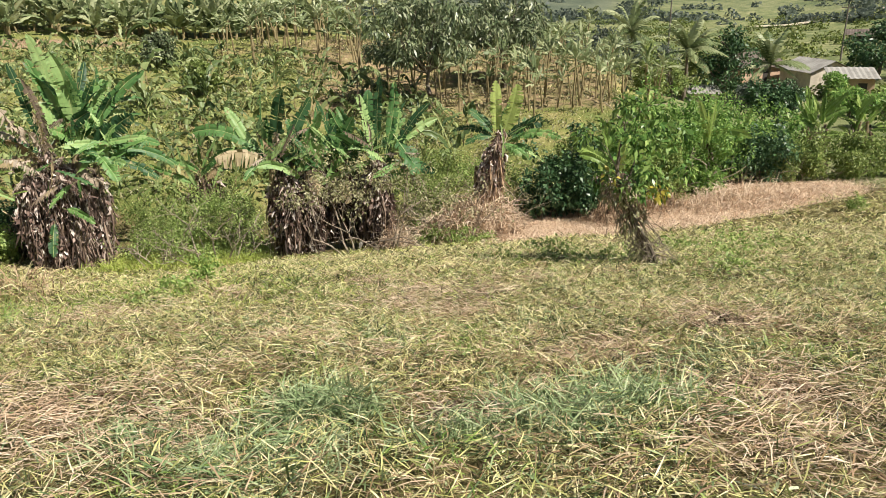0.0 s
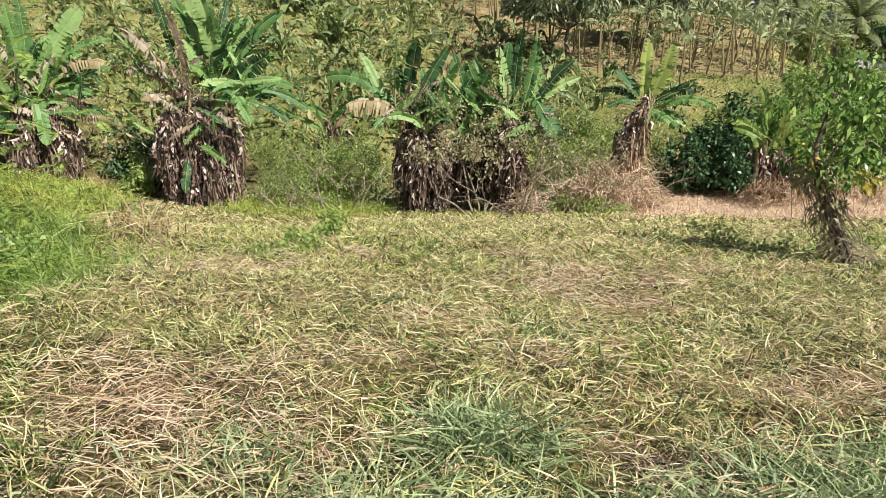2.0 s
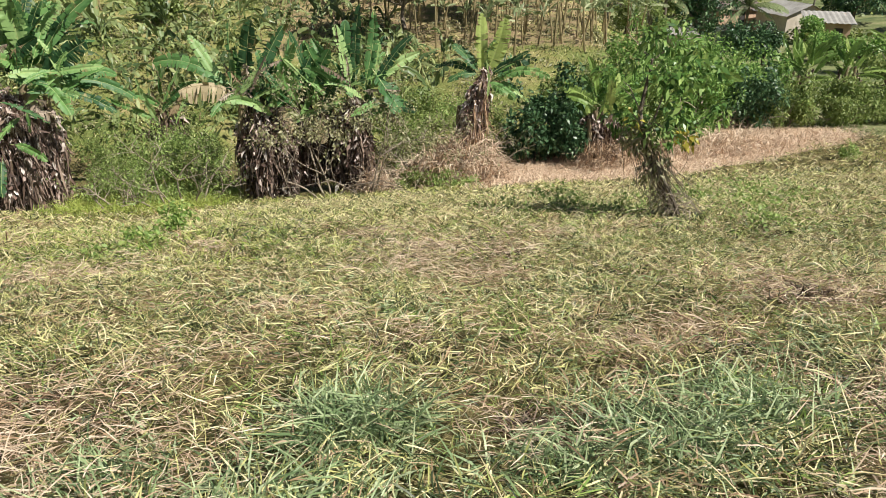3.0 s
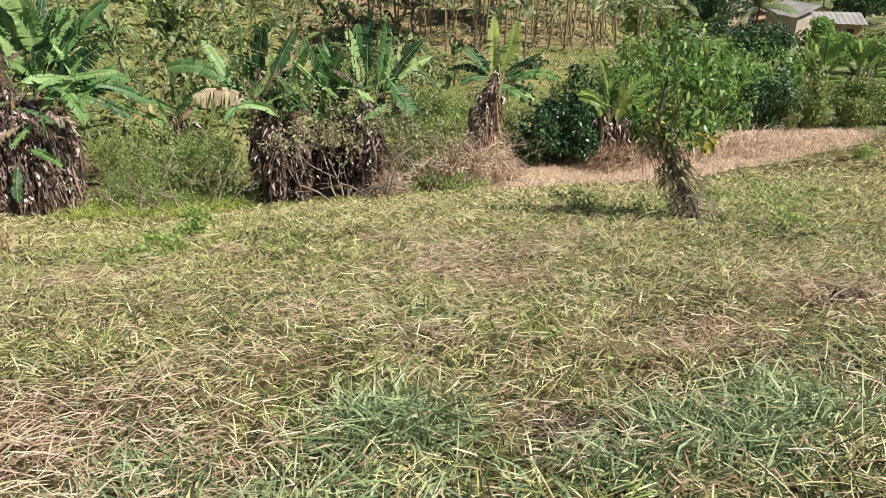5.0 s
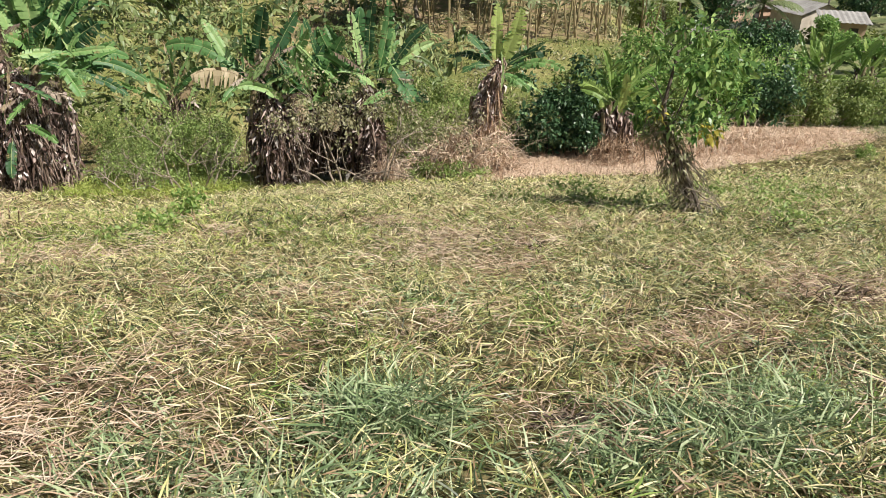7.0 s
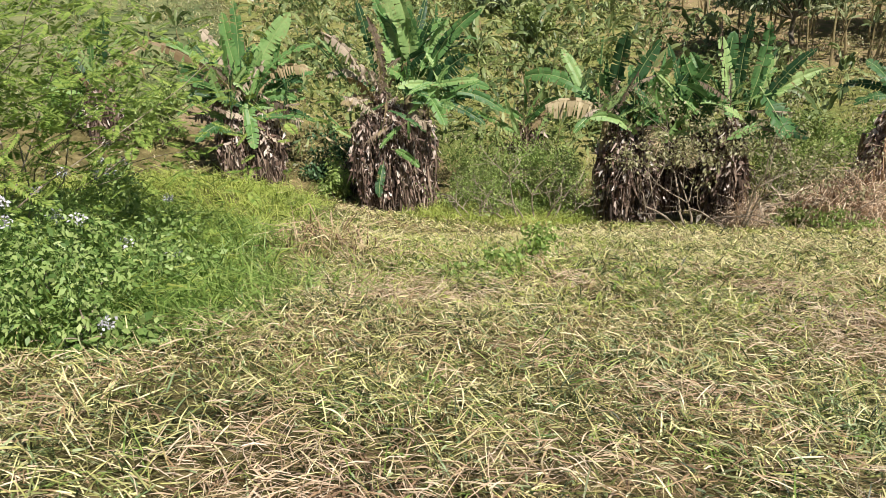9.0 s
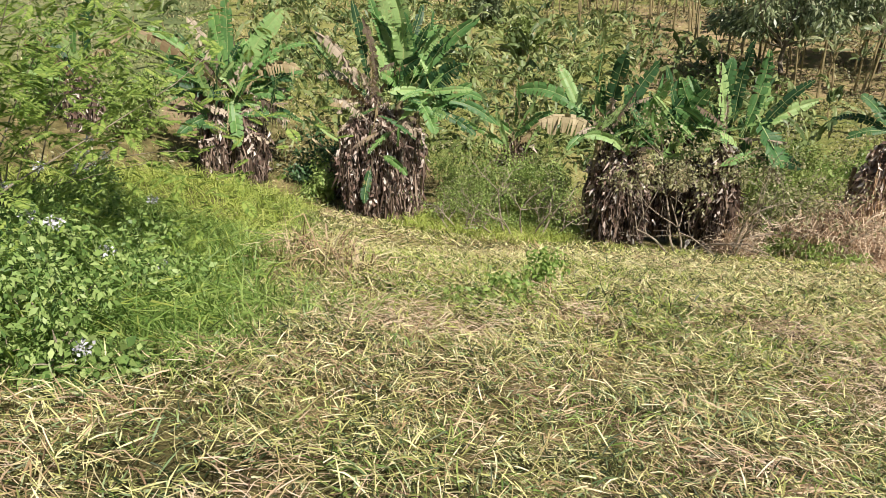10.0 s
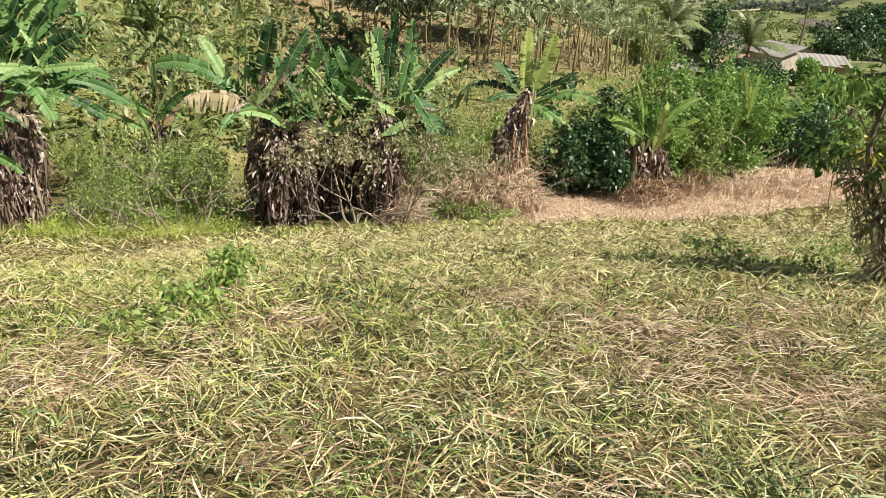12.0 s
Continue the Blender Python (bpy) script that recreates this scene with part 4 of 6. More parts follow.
for row in ((0.3, 2.9, 1.9, 3.3, 0.45, 0.9, -0.3, "t"), (-0.3, 2.8, -2.3, 4.5, 0.3, 0.5, -0.1, "t"), (-0.5, 2.6, -1.1, 2.4, 0.35, 1.1, -0.4, "d"), (0.4, 2.6, 1.1, 2.0, 0.3, 1.0, -0.4, "d"), (-0.2, 2.9, -0.7, 4.6, 0.4, 0.4, 0.2, "d")):
    fan_leaf(c, rng, *row)
random_fan(c, rng, 18, 0.0, 2.6, 1.6, 0.36, "grrd", 10, 170, 0.4, 0.5)
random_fan(c, rng, 14, 0.0, 2.3, 1.35, 0.34, "gggr", -10, 190, -0.5, 0.5)
random_fan(c, rng, 14, 0.0, 2.7, 1.5, 0.3, "ggrrt", 20, 160, 0.0, 0.7)
random_fan(c, rng, 12, 0.0, 2.3, 1.2, 0.3, "rddd", -35, 215, -0.2, 0.5)
random_fan(c, rng, 16, 0.5, 2.7, 1.5, 0.36, "ggrr", 0, 130, 0.2, 0.7)
random_fan(c, rng, 12, 0.6, 2.5, 1.2, 0.3, "grrd", -50, 40, -0.1, 0.6)
random_fan(c, rng, 8, -0.5, 2.6, 1.3, 0.26, "rrd", 120, 200, 0.1, 0.5)
random_fan(c, rng, 8, 0.0, 2.7, 1.05, 0.2, "ddddt", -70, 250, -0.15)
skirt(c, rng, 0.0, 0.1, 1.0, 0.7, 2.4, 170, flare=0.2)

# smaller clumps: (x, y, stem height, leaves, reach, width, skirt count, label)
for n, (x, y, h, count, reach, width, dry, label) in enumerate((
        (-18.4, 17.9, 1.9, 8, 1.6, 0.4, 30, "small banana clump half hidden by shrubs"),
        (-6.9, 24.6, 1.2, 9, 1.7, 0.32, 6, "young banana plant among weeds"),
        (-10.9, 20.2, 1.5, 6, 1.8, 0.16, 10, "thin young banana plant with narrow leaves"),
        (-16.3, 21.0, 1.4, 7, 1.6, 0.36, 16, "banana plant with drooping dark leaves"),
        (7.1, 21.5, 1.6, 10, 1.5, 0.4, 44, "low banana clump with bright leaves and brown base"),
        (10.9, 23.6, 1.5, 9, 1.5, 0.36, 8, "young banana plant among bright shrubs"),
        (13.2, 26.0, 1.4, 8, 1.4, 0.34, 6, "banana plant rising out of shrubs"),
        (17.3, 27.6, 1.9, 9, 1.4, 0.34, 14, "leafy banana plant at the valley edge"),
        (19.2, 27.9, 2.0, 9, 1.4, 0.34, 14, "leafy banana plant at the valley edge"),
        (21.2, 27.4, 2.2, 9, 1.5, 0.36, 14, "leafy banana plant at the valley edge"),
        (18.4, 30.2, 2.1, 9, 1.5, 0.36, 10, "leafy banana plant at the valley edge"))):
    rng = random.Random(40 + n)
    c = clump_thing(x, y, label)
    stems(c, rng, tuple((rng.uniform(-0.4, 0.4), rng.uniform(-0.2, 0.3), h * rng.uniform(0.85, 1.1), 0.11, rng.uniform(-0.15, 0.15)) for k in range(3)))
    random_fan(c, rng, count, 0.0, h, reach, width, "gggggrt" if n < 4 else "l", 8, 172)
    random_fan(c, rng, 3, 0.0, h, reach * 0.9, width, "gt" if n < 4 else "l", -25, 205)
    skirt(c, rng, 0.0, 0.1, 0.62, 0.45, h * 0.95, dry, flare=0.0)


# ---- shrubs, thickets and small trees ----
def branches(b, rng, start, way, length, radius, depth, spread=0.6, sides=5, gravity=0.0):
    p, d = Vector(start), Vector(way).normalized()
    pts, radii = [p.copy()], [radius]
    steps = 4
    for k in range(steps):
        d = (d + Vector((rng.gauss(0, 0.16), rng.gauss(0, 0.16), rng.gauss(0, 0.1) - gravity))).normalized()
        p = p + d * length / steps
        pts.append(p.copy())
        radii.append(radius * (1 - 0.55 * (k + 1) / steps))
    b.tube(pts, radii, sides, 0, False)
    ends = [p]
    if depth > 0:
        for k in range(3 if depth > 1 else 2):
            q = pts[rng.choice((2, 3, 4))]
            side = Vector((rng.gauss(0, 1), rng.gauss(0, 1), rng.gauss(0.2, 0.6))).normalized()
            ends += branches(b, rng, q, d + side * spread * 1.5, length * rng.uniform(0.5, 0.8), radius * 0.5, depth - 1, spread, max(3, sides - 1), gravity)
    return ends


def shrub(x, y, wide, deep, high, count, size, skin, label, seed, name="shrub", category="shrub", group="", sparse=0.0, lobes=9, turn=None):
    rng, g = random.Random(seed), np.random.default_rng(seed)
    s = thing(name, x, y, label, category, group, facing(x, y) if turn is None else turn)
    for k in range(5):
        a = rng.uniform(0, 6.3)
        b = Build()
        branches(b, rng, (0.1 * wide * math.cos(a), 0.1 * deep * math.sin(a), -0.05), (math.cos(a) * wide * 0.4 / high, math.sin(a) * deep * 0.4 / high, 1), high * rng.uniform(0.32, 0.5), 0.012 * high + 0.006, 1)
        part("stem", b.mesh("stem", "bark" if skin in ("dark", "mango", "far") else "twig"), s)
    blobs = []
    for k in range(lobes * 2):
        a, u = rng.uniform(0, 6.3), rng.random() ** 0.5
        h = rng.uniform(0.12, 0.78)
        squeeze = math.sqrt(max(0.15, 1 - (2 * abs(h - 0.4)) ** 2))
        r = rng.uniform(0.09, 0.22)
        blobs.append((math.cos(a) * u * wide * 0.46 * squeeze, math.sin(a) * u * deep * 0.46 * squeeze, h * high, wide * r, deep * r, high * r))
    for k in range(5):
        a, u = rng.uniform(0, 6.3), rng.random()
        blobs.append((math.cos(a) * u * wide * 0.4, math.sin(a) * u * deep * 0.4, high * rng.uniform(0.75, 1.05), 0.07 * wide, 0.07 * deep, high * 0.16))
    part("foliage", cloud_mesh("foliage", g, blobs, count, size, skin), s)
    return s


# the hedge of shrubs below the slope
for n, (x, y, w, d, h, count, size, skin, label) in enumerate((
        (5.0, 21.9, 1.9, 1.5, 2.3, 2600, 0.16, "dark", "dense dark green glossy shrub"),
        (6.1, 22.6, 2.0, 1.6, 2.6, 2600, 0.16, "dark", "dense dark green glossy shrub"),
        (8.3, 23.4, 2.2, 1.8, 2.5, 4000, 0.12, "bright", "bright green leafy shrub below slope"),
        (9.7, 23.2, 2.3, 1.8, 2.6, 4000, 0.12, "bright", "bright green leafy shrub below slope"),
        (11.6, 24.0, 2.4, 1.9, 2.5, 4000, 0.12, "bright", "bright green leafy shrub below slope"),
        (13.3, 23.8, 2.4, 1.9, 2.0, 2200, 0.16, "dark", "low dark green leafy shrub"),
        (15.0, 24.3, 2.4, 1.9, 1.9, 2200, 0.14, "vine", "low olive green shrub"),
        (16.9, 24.2, 2.6, 1.9, 1.8, 2200, 0.14, "vine", "low olive green shrub"),
        (19.0, 24.6, 2.8, 2.0, 1.9, 2200, 0.14, "vine", "low olive green shrub"),
        (12.5, 27.5, 3.0, 2.4, 2.8, 3600, 0.14, "bright", "rounded bright green shrub"),
        (9.9, 27.0, 2.8, 2.4, 2.6, 3600, 0.14, "bright", "rounded bright green shrub"),
        (15.8, 29.0, 3.2, 2.6, 2.6, 3600, 0.14, "bright", "rounded bright green shrub"),
        (7.4, 25.6, 2.4, 2.0, 2.0, 1800, 0.18, "vine", "tangled green leafy shrub"),
        (7.9, 22.4, 1.7, 1.3, 2.2, 3000, 0.12, "bright", "bright green leafy shrub below slope"),
        (9.0, 22.3, 1.8, 1.3, 1.9, 3000, 0.11, "vine", "tangled green leafy shrub"),
        (10.6, 22.9, 2.0, 1.4, 2.3, 3200, 0.12, "bright", "bright green leafy shrub below slope"),
        (12.3, 23.7, 2.0, 1.4, 1.7, 3000, 0.11, "dark", "low dark green leafy shrub"),
        (14.1, 24.0, 2.2, 1.4, 1.5, 3000, 0.10, "vine", "low olive green shrub"),
        (16.0, 24.2, 2.2, 1.4, 1.4, 3000, 0.10, "vine", "low olive green shrub"),
        (18.0, 24.3, 2.4, 1.4, 1.4, 3000, 0.10, "vine", "low olive green shrub"),
        (6.2, 21.6, 1.5, 1.1, 1.7, 2600, 0.13, "dark", "dense dark green glossy shrub"),
        (11.2, 25.6, 2.6, 1.8, 2.9, 3000, 0.14, "bright", "rounded bright green shrub"),
        (14.4, 26.2, 2.8, 1.8, 2.6, 3000, 0.14, "bright", "rounded bright green shrub"),
        (-12.0, 20.4, 1.9, 1.5, 1.7, 2000, 0.13, "dark", "dark green shrub between banana clumps"),
        (-11.4, 19.4, 1.2, 1.0, 1.1, 1200, 0.12, "weed", "green shrub between banana clumps"),
        (-7.2, 20.2, 1.8, 1.4, 1.6, 5200, 0.062, "vine", "vine-covered weedy green thicket"),
        (-6.0, 19.4, 2.0, 1.4, 1.4, 5200, 0.06, "weed", "vine-covered weedy green thicket"),
        (-4.9, 19.8, 1.9, 1.4, 1.9, 5200, 0.062, "vine", "vine-covered weedy green thicket"),
        (-5.6, 21.6, 2.6, 1.8, 1.8, 4600, 0.08, "weed", "vine-covered weedy green thicket"),
        (-7.6, 22.2, 2.6, 1.8, 1.5, 2800, 0.1, "vine", "vine-covered weedy green thicket"),
        (1.2, 21.2, 1.5, 1.2, 2.2, 1700, 0.10, "vine", "weedy green thicket beside straw"),
        (0.9, 19.2, 1.1, 0.7, 0.65, 900, 0.09, "vine", "low patch of green weeds"),
        (2.1, 19.0, 1.6, 0.8, 0.5, 900, 0.08, "weed", "low patch of green weeds"),
        (13.8, 19.1, 0.6, 0.5, 0.5, 500, 0.08, "weed", "single green weed on bleached grass"),
        (4.1, 22.8, 1.6, 1.2, 1.5, 1500, 0.12, "vine", "tangled green weedy thicket"),
        (0.6, 23.4, 2.2, 1.6, 1.7, 2600, 0.10, "vine", "tangled green weedy thicket"),
        (3.2, 23.9, 2.3, 1.6, 1.8, 2800, 0.10, "weed", "tangled green weedy thicket"),
        (1.9, 25.8, 2.8, 1.8, 1.6, 2800, 0.11, "vine", "tangled green weedy thicket"),
        (-17.6, 19.0, 2.4, 1.8, 1.8, 2200, 0.13, "weed", "leafy green shrub beside a path"),
        (-19.6, 18.2, 2.6, 2.0, 2.4, 2400, 0.14, "bright", "leafy green shrub beside a path"))):
    shrub(x, y, w, d, h, count, size, skin, label, 100 + n, "thicket" if "thicket" in label else "shrub")


def twiggy(x, y, wide, high, stems_n, leaves, label, seed, skin="dry_green", leaf=0.05, foot=0.55, canopy=0.0):
    rng, g = random.Random(seed), np.random.default_rng(seed)
    s = thing("bare_shrub", x, y, label, "shrub", "bare shrubs", facing(x, y))
    ends = []
    for k in range(stems_n):
        u = (k + 0.5) / stems_n - 0.5
        b = Build()
        ends += branches(b, rng, (u * wide * foot, rng.uniform(-0.15, 0.15), -0.04), (u * 1.6 + rng.gauss(0, 0.25), rng.gauss(-0.1, 0.25), 1.0), high * rng.uniform(0.55, 0.8), 0.03, 3, 0.75, 5, 0.03)
        part("branch", b.mesh("branch", "twig"), s, "pale twisted bare branch")
    blobs = [(e.x, e.y, e.z, 0.2, 0.2, 0.16) for e in ends if e.z > 0.55 * canopy * high]
    for k in range(int(canopy * 14)):
        blobs.append((rng.uniform(-0.6, 0.6) * wide, rng.uniform(-0.3, 0.3), high * rng.uniform(0.66, 1.08), 0.26, 0.24, 0.13))
    part("leaves", cloud_mesh("leaves", g, blobs, leaves, leaf, skin), s)
    return s


twiggy(-1.15, 17.8, 2.4, 2.45, 4, 1900, "half-bare shrub with pale twisted branches", 201, leaf=0.085, foot=0.16, canopy=1.2)
twiggy(-0.1, 18.0, 2.0, 2.35, 3, 1300, "half-bare shrub with pale twisted branches", 202, leaf=0.085, foot=0.16, canopy=1.0)
twiggy(-5.0, 18.5, 2.8, 1.6, 7, 800, "low tangle of bare twigs and vines", 203, "weed", 0.08)
twiggy(-6.6, 18.7, 2.0, 1.3, 5, 500, "low tangle of bare twigs and vines", 204, "weed", 0.08)
twiggy(1.7, 20.0, 1.8, 1.7, 5, 900, "half-bare shrub with pale twisted branches", 205, leaf=0.07)
twiggy(4.0, 21.3, 1.2, 1.2, 3, 300, "half-bare shrub with pale twisted branches", 206, leaf=0.07)


def sapling():
    """The leaning sapling with dead vines on its trunk, alone on the slope."""
    rng, g = random.Random(31), np.random.default_rng(31)
    s = thing("sapling", 3.76, 7.98, "leaning leafy sapling wrapped in dead vines", "tree", "", facing(3.76, 7.98))
    b = Build()
    line = [(0.04, 0, -0.05), (-0.08, 0.02, 0.25), (-0.27, 0.0, 0.6), (-0.47, 0.02, 0.98), (-0.55, 0, 1.35), (-0.48, 0.02, 1.95)]
    b.tube(line, [0.055, 0.05, 0.044, 0.036, 0.026, 0.012], 8)
    b.tube([(0.12, -0.05, -0.05), (-0.02, -0.08, 0.3), (-0.24, -0.05, 0.65), (-0.42, 0.0, 1.1), (-0.3, 0.05, 1.6)], [0.03, 0.026, 0.022, 0.018, 0.008], 6)
    part("trunk", b.mesh("trunk", "bark"), s)
    for k in range(7):
        a = rng.uniform(0, 6.3)
        b = Build()
        branches(b, rng, line[3 + k % 3], (math.cos(a), math.sin(a), 0.7), rng.uniform(0.22, 0.4), 0.012, 1)
        part("limb", b.mesh("limb", "twig"), s)
    b = Build()
    for k in range(64):
        h = rng.uniform(0.3, 1.3) ** 1.1
        q = rng.uniform(0, 6.3)
        p = Vector((-0.48 * h + 0.03 + 0.13 * math.cos(q) * (0.4 + 0.7 * h) + rng.gauss(0, 0.04), 0.13 * math.sin(q), h))
        pts = [p]
        for i in range(4):
            fall = h * rng.uniform(0.08, 0.27)
            p = p + Vector((rng.gauss(0, 0.085) + 0.45 * fall, rng.gauss(0, 0.04) - 0.12 * p.y, -fall))
            pts.append(p)
        b.tube(pts, [0.007, 0.006, 0.005, 0.004, 0.002], 3, 0, False)
    for k in range(26):
        a = rng.uniform(0, 6.3)
        p = Vector((0.05 + rng.gauss(0, 0.08), rng.gauss(0, 0.08), rng.uniform(0.1, 0.4)))
        pts = [p, p + Vector((0.18 * math.cos(a), 0.18 * math.sin(a), 0.05)), p + Vector((0.4 * math.cos(a), 0.4 * math.sin(a), -0.2))]
        b.tube(pts, [0.006, 0.005, 0.003], 3, 0, False)
    part("dead_vine", b.mesh("dead_vine", "twig"), s, "dry brown hanging vines")
    part("dry_leaves", cloud_mesh("dry_leaves", g, [(-0.3, 0, 0.7, 0.2, 0.2, 0.26), (-0.5, -0.05, 1.05, 0.24, 0.2, 0.2), (-0.15, 0, 0.3, 0.16, 0.15, 0.2), (0.1, 0, 0.1, 0.45, 0.3, 0.1)], 900, 0.08, "dry_green", droop=0.9, long=3.0), s)
    blobs = []
    for k in range(30):
        h = rng.random()
        a, u = rng.uniform(0, 6.3), rng.random() ** 0.5
        reach = 0.72 * math.sqrt(max(0.1, 1 - (1.7 * h - 0.6) ** 2))
        r = rng.uniform(0.07, 0.15)
        blobs.append((-0.42 + 0.12 * h + math.cos(a) * u * reach, math.sin(a) * u * reach * 0.8, 1.08 + 1.25 * h, r, r, r * rng.uniform(0.8, 1.6)))
    part("foliage", cloud_mesh("foliage", g, blobs, 1050, 0.105, "sapling", droop=0.55, long=2.3), s)
    part("yellow_leaves", cloud_mesh("yellow_leaves", g, [(0.02, -0.15, 1.12, 0.12, 0.1, 0.16), (-0.6, -0.25, 1.3, 0.1, 0.1, 0.1)], 50, 0.10, "yellow", droop=0.8), s, "yellowing leaves")


sapling()


def feathery_sapling(x, y, seed, thick):
    """A young tree with feather-shaped leaves at the edge of the weeds."""
    rng, g = random.Random(seed), np.random.default_rng(seed)
    s = thing("feathery_sapling", x, y, "young tree with fine feathery compound leaves", "tree", "feathery saplings", facing(x, y))
    b = Build()
    ends = []
    for k, (dx, dy, dz, L) in enumerate(((0.45, -0.35, 1, 1.9), (0.75, -0.5, 1, 2.1), (0.2, -0.2, 1, 1.9), (0.6, -0.15, 1, 1.8), (0.9, -0.4, 0.8, 1.7), (-0.3, 0.1, 1, 1.7), (0.3, -0.6, 0.8, 1.6), (0.0, 0.3, 1, 1.8))):
        b = Build()
        ends += branches(b, rng, (0.05 * k - 0.1, 0, -0.05), (dx, dy, dz), L, 0.011, 1, 0.5)
        part("stem", b.mesh("stem", "twig"), s)
    verts, quads = [], []
    for e in ends * thick:
        o = e + Vector((rng.gauss(0, 0.42), rng.gauss(0, 0.42), rng.gauss(-0.15, 0.6)))
        a = rng.uniform(0, 6.3)
        d = Vector((math.cos(a), math.sin(a), rng.uniform(-0.7, 0.9))).normalized()
        side = d.cross(Vector((0, 0, 1))).normalized()
        L = rng.uniform(0.12, 0.22)
        for i in range(13):
            t = (i + 1) / 13
            q = o + d * L * t - Vector((0, 0, 0.22 * L * t * t))
            w = 0.05 * math.sin(math.pi * min(1, 0.12 + 0.85 * t)) + 0.008
            for sg in (-1, 1):
                n = len(verts)
                tip = q + side * sg * w + d * w * 0.45 - Vector((0, 0, 0.012))
                verts += [q, q + side * sg * w * 0.5 + d * 0.014, tip, q + side * sg * w * 0.5 - d * 0.005]
                quads.append((n, n + 1, n + 2, n + 3))
    part("feathery_leaves", quick_mesh("feathery_leaves", np.array([tuple(v) for v in verts]), np.array(quads), np.zeros((0, 3), int), "feather"), s)


feathery_sapling(-6.5, 4.5, 33, 38)
feathery_sapling(-7.5, 6.1, 34, 44)


def flowering_weed(x, y, high, label, seed, heads=5):
    rng, g = random.Random(seed), np.random.default_rng(seed)
    s = thing("flowering_weed", x, y, label, "weed", "flowering weeds", rng.uniform(0, 360))
    b = Build()
    tops = []
    for k in range(heads + 2):
        a = rng.uniform(0, 6.3)
        lean = rng.uniform(0.05, 0.35)
        pts = [Vector((0.06 * math.cos(a), 0.06 * math.sin(a), -0.03))]
        h = high * rng.uniform(0.7, 1.1)
        for i in range(1, 5):
            pts.append(Vector((math.cos(a) * lean * h * (i / 4) ** 1.3, math.sin(a) * lean * h * (i / 4) ** 1.3, h * i / 4)))
        b.tube(pts, [0.006, 0.005, 0.004, 0.003, 0.002], 4, 0, False)
        tops.append(pts[-1])
    part("stalk", b.mesh("stalk", "weed"), s)
    part("leaves", cloud_mesh("leaves", g, [(0, 0, high * 0.28, 0.3, 0.3, high * 0.26), (0.1, 0, high * 0.55, 0.2, 0.22, high * 0.22), (-0.12, 0.1, high * 0.6, 0.14, 0.14, high * 0.25)], 560, 0.06, "rank", long=1.7), s)
    for top in tops[:heads]:
        part("flower_head", cloud_mesh("flower_head", g, [(top.x, top.y, top.z, 0.05, 0.05, 0.03), (top.x + 0.03, top.y, top.z - 0.02, 0.04, 0.04, 0.03)], 46, 0.028, "petal", droop=-0.3, long=1.6), s, "small pale lilac flower head")


for n, (x, y, h, heads) in enumerate(((-6.7, 6.9, 0.95, 3), (-7.2, 7.4, 0.9, 3), (-4.65, 4.6, 0.75, 2), (-5.0, 4.3, 0.7, 2), (-4.35, 4.9, 0.5, 1), (-4.3, 5.2, 0.45, 1), (-5.9, 5.6, 0.9, 2),
                                      (-3.55, 3.75, 0.2, 1), (-6.0, 4.9, 0.85, 2), (-5.5, 6.3, 0.6, 1), (-8.4, 8.6, 0.8, 2))):
    flowering_weed(x, y, h, "weed with broad green leaves and pale lilac flowers", 300 + n, heads)

for n, (x, y, w, h, count) in enumerate(((-4.2, 3.9, 1.1, 0.75, 1100), (-3.75, 3.65, 0.7, 0.5, 600), (-4.7, 3.7, 1.0, 0.8, 900), (-4.4, 4.7, 1.0, 0.6, 700), (-5.0, 4.4, 1.3, 0.55, 800), (-5.9, 5.2, 1.4, 0.55, 600), (-5.2, 5.5, 0.9, 0.4, 500), (-6.6, 6.2, 1.3, 0.6, 800), (-4.8, 4.05, 0.9, 0.45, 700),
                                         (2.7, 8.6, 1.9, 0.2, 900), (1.9, 8.9, 1.6, 0.15, 600), (3.3, 8.3, 1.5, 0.22, 700), (4.4, 7.0, 1.1, 0.18, 400), (5.2, 8.0, 1.5, 0.2, 500), (4.8, 9.6, 1.9, 0.2, 600), (6.2, 9.6, 1.8, 0.2, 500), (6.8, 11.5, 1.9, 0.22, 500),
                                         (-2.15, 7.7, 0.5, 0.48, 420), (-2.35, 7.0, 0.7, 0.24, 360), (-2.75, 6.75, 0.4, 0.16, 160), (-3.4, 8.0, 0.8, 0.14, 200))):
    shrub(x, y, w, w * 0.9, h, count if n > 8 else int(count * 1.7), 0.06 if n > 8 else 0.048, "lush" if n in (17, 18) else "weed" if n > 8 else "rank", "low broad-leaved green weed" if n > 8 else "rank green weeds at the mown edge", 330 + n, "weed", "weed", "broad-leaved weeds")


# ---- the plantation across the dip ----
def polar(bearing, far):
    return far * math.sin(radians(bearing)), far * math.cos(radians(bearing))


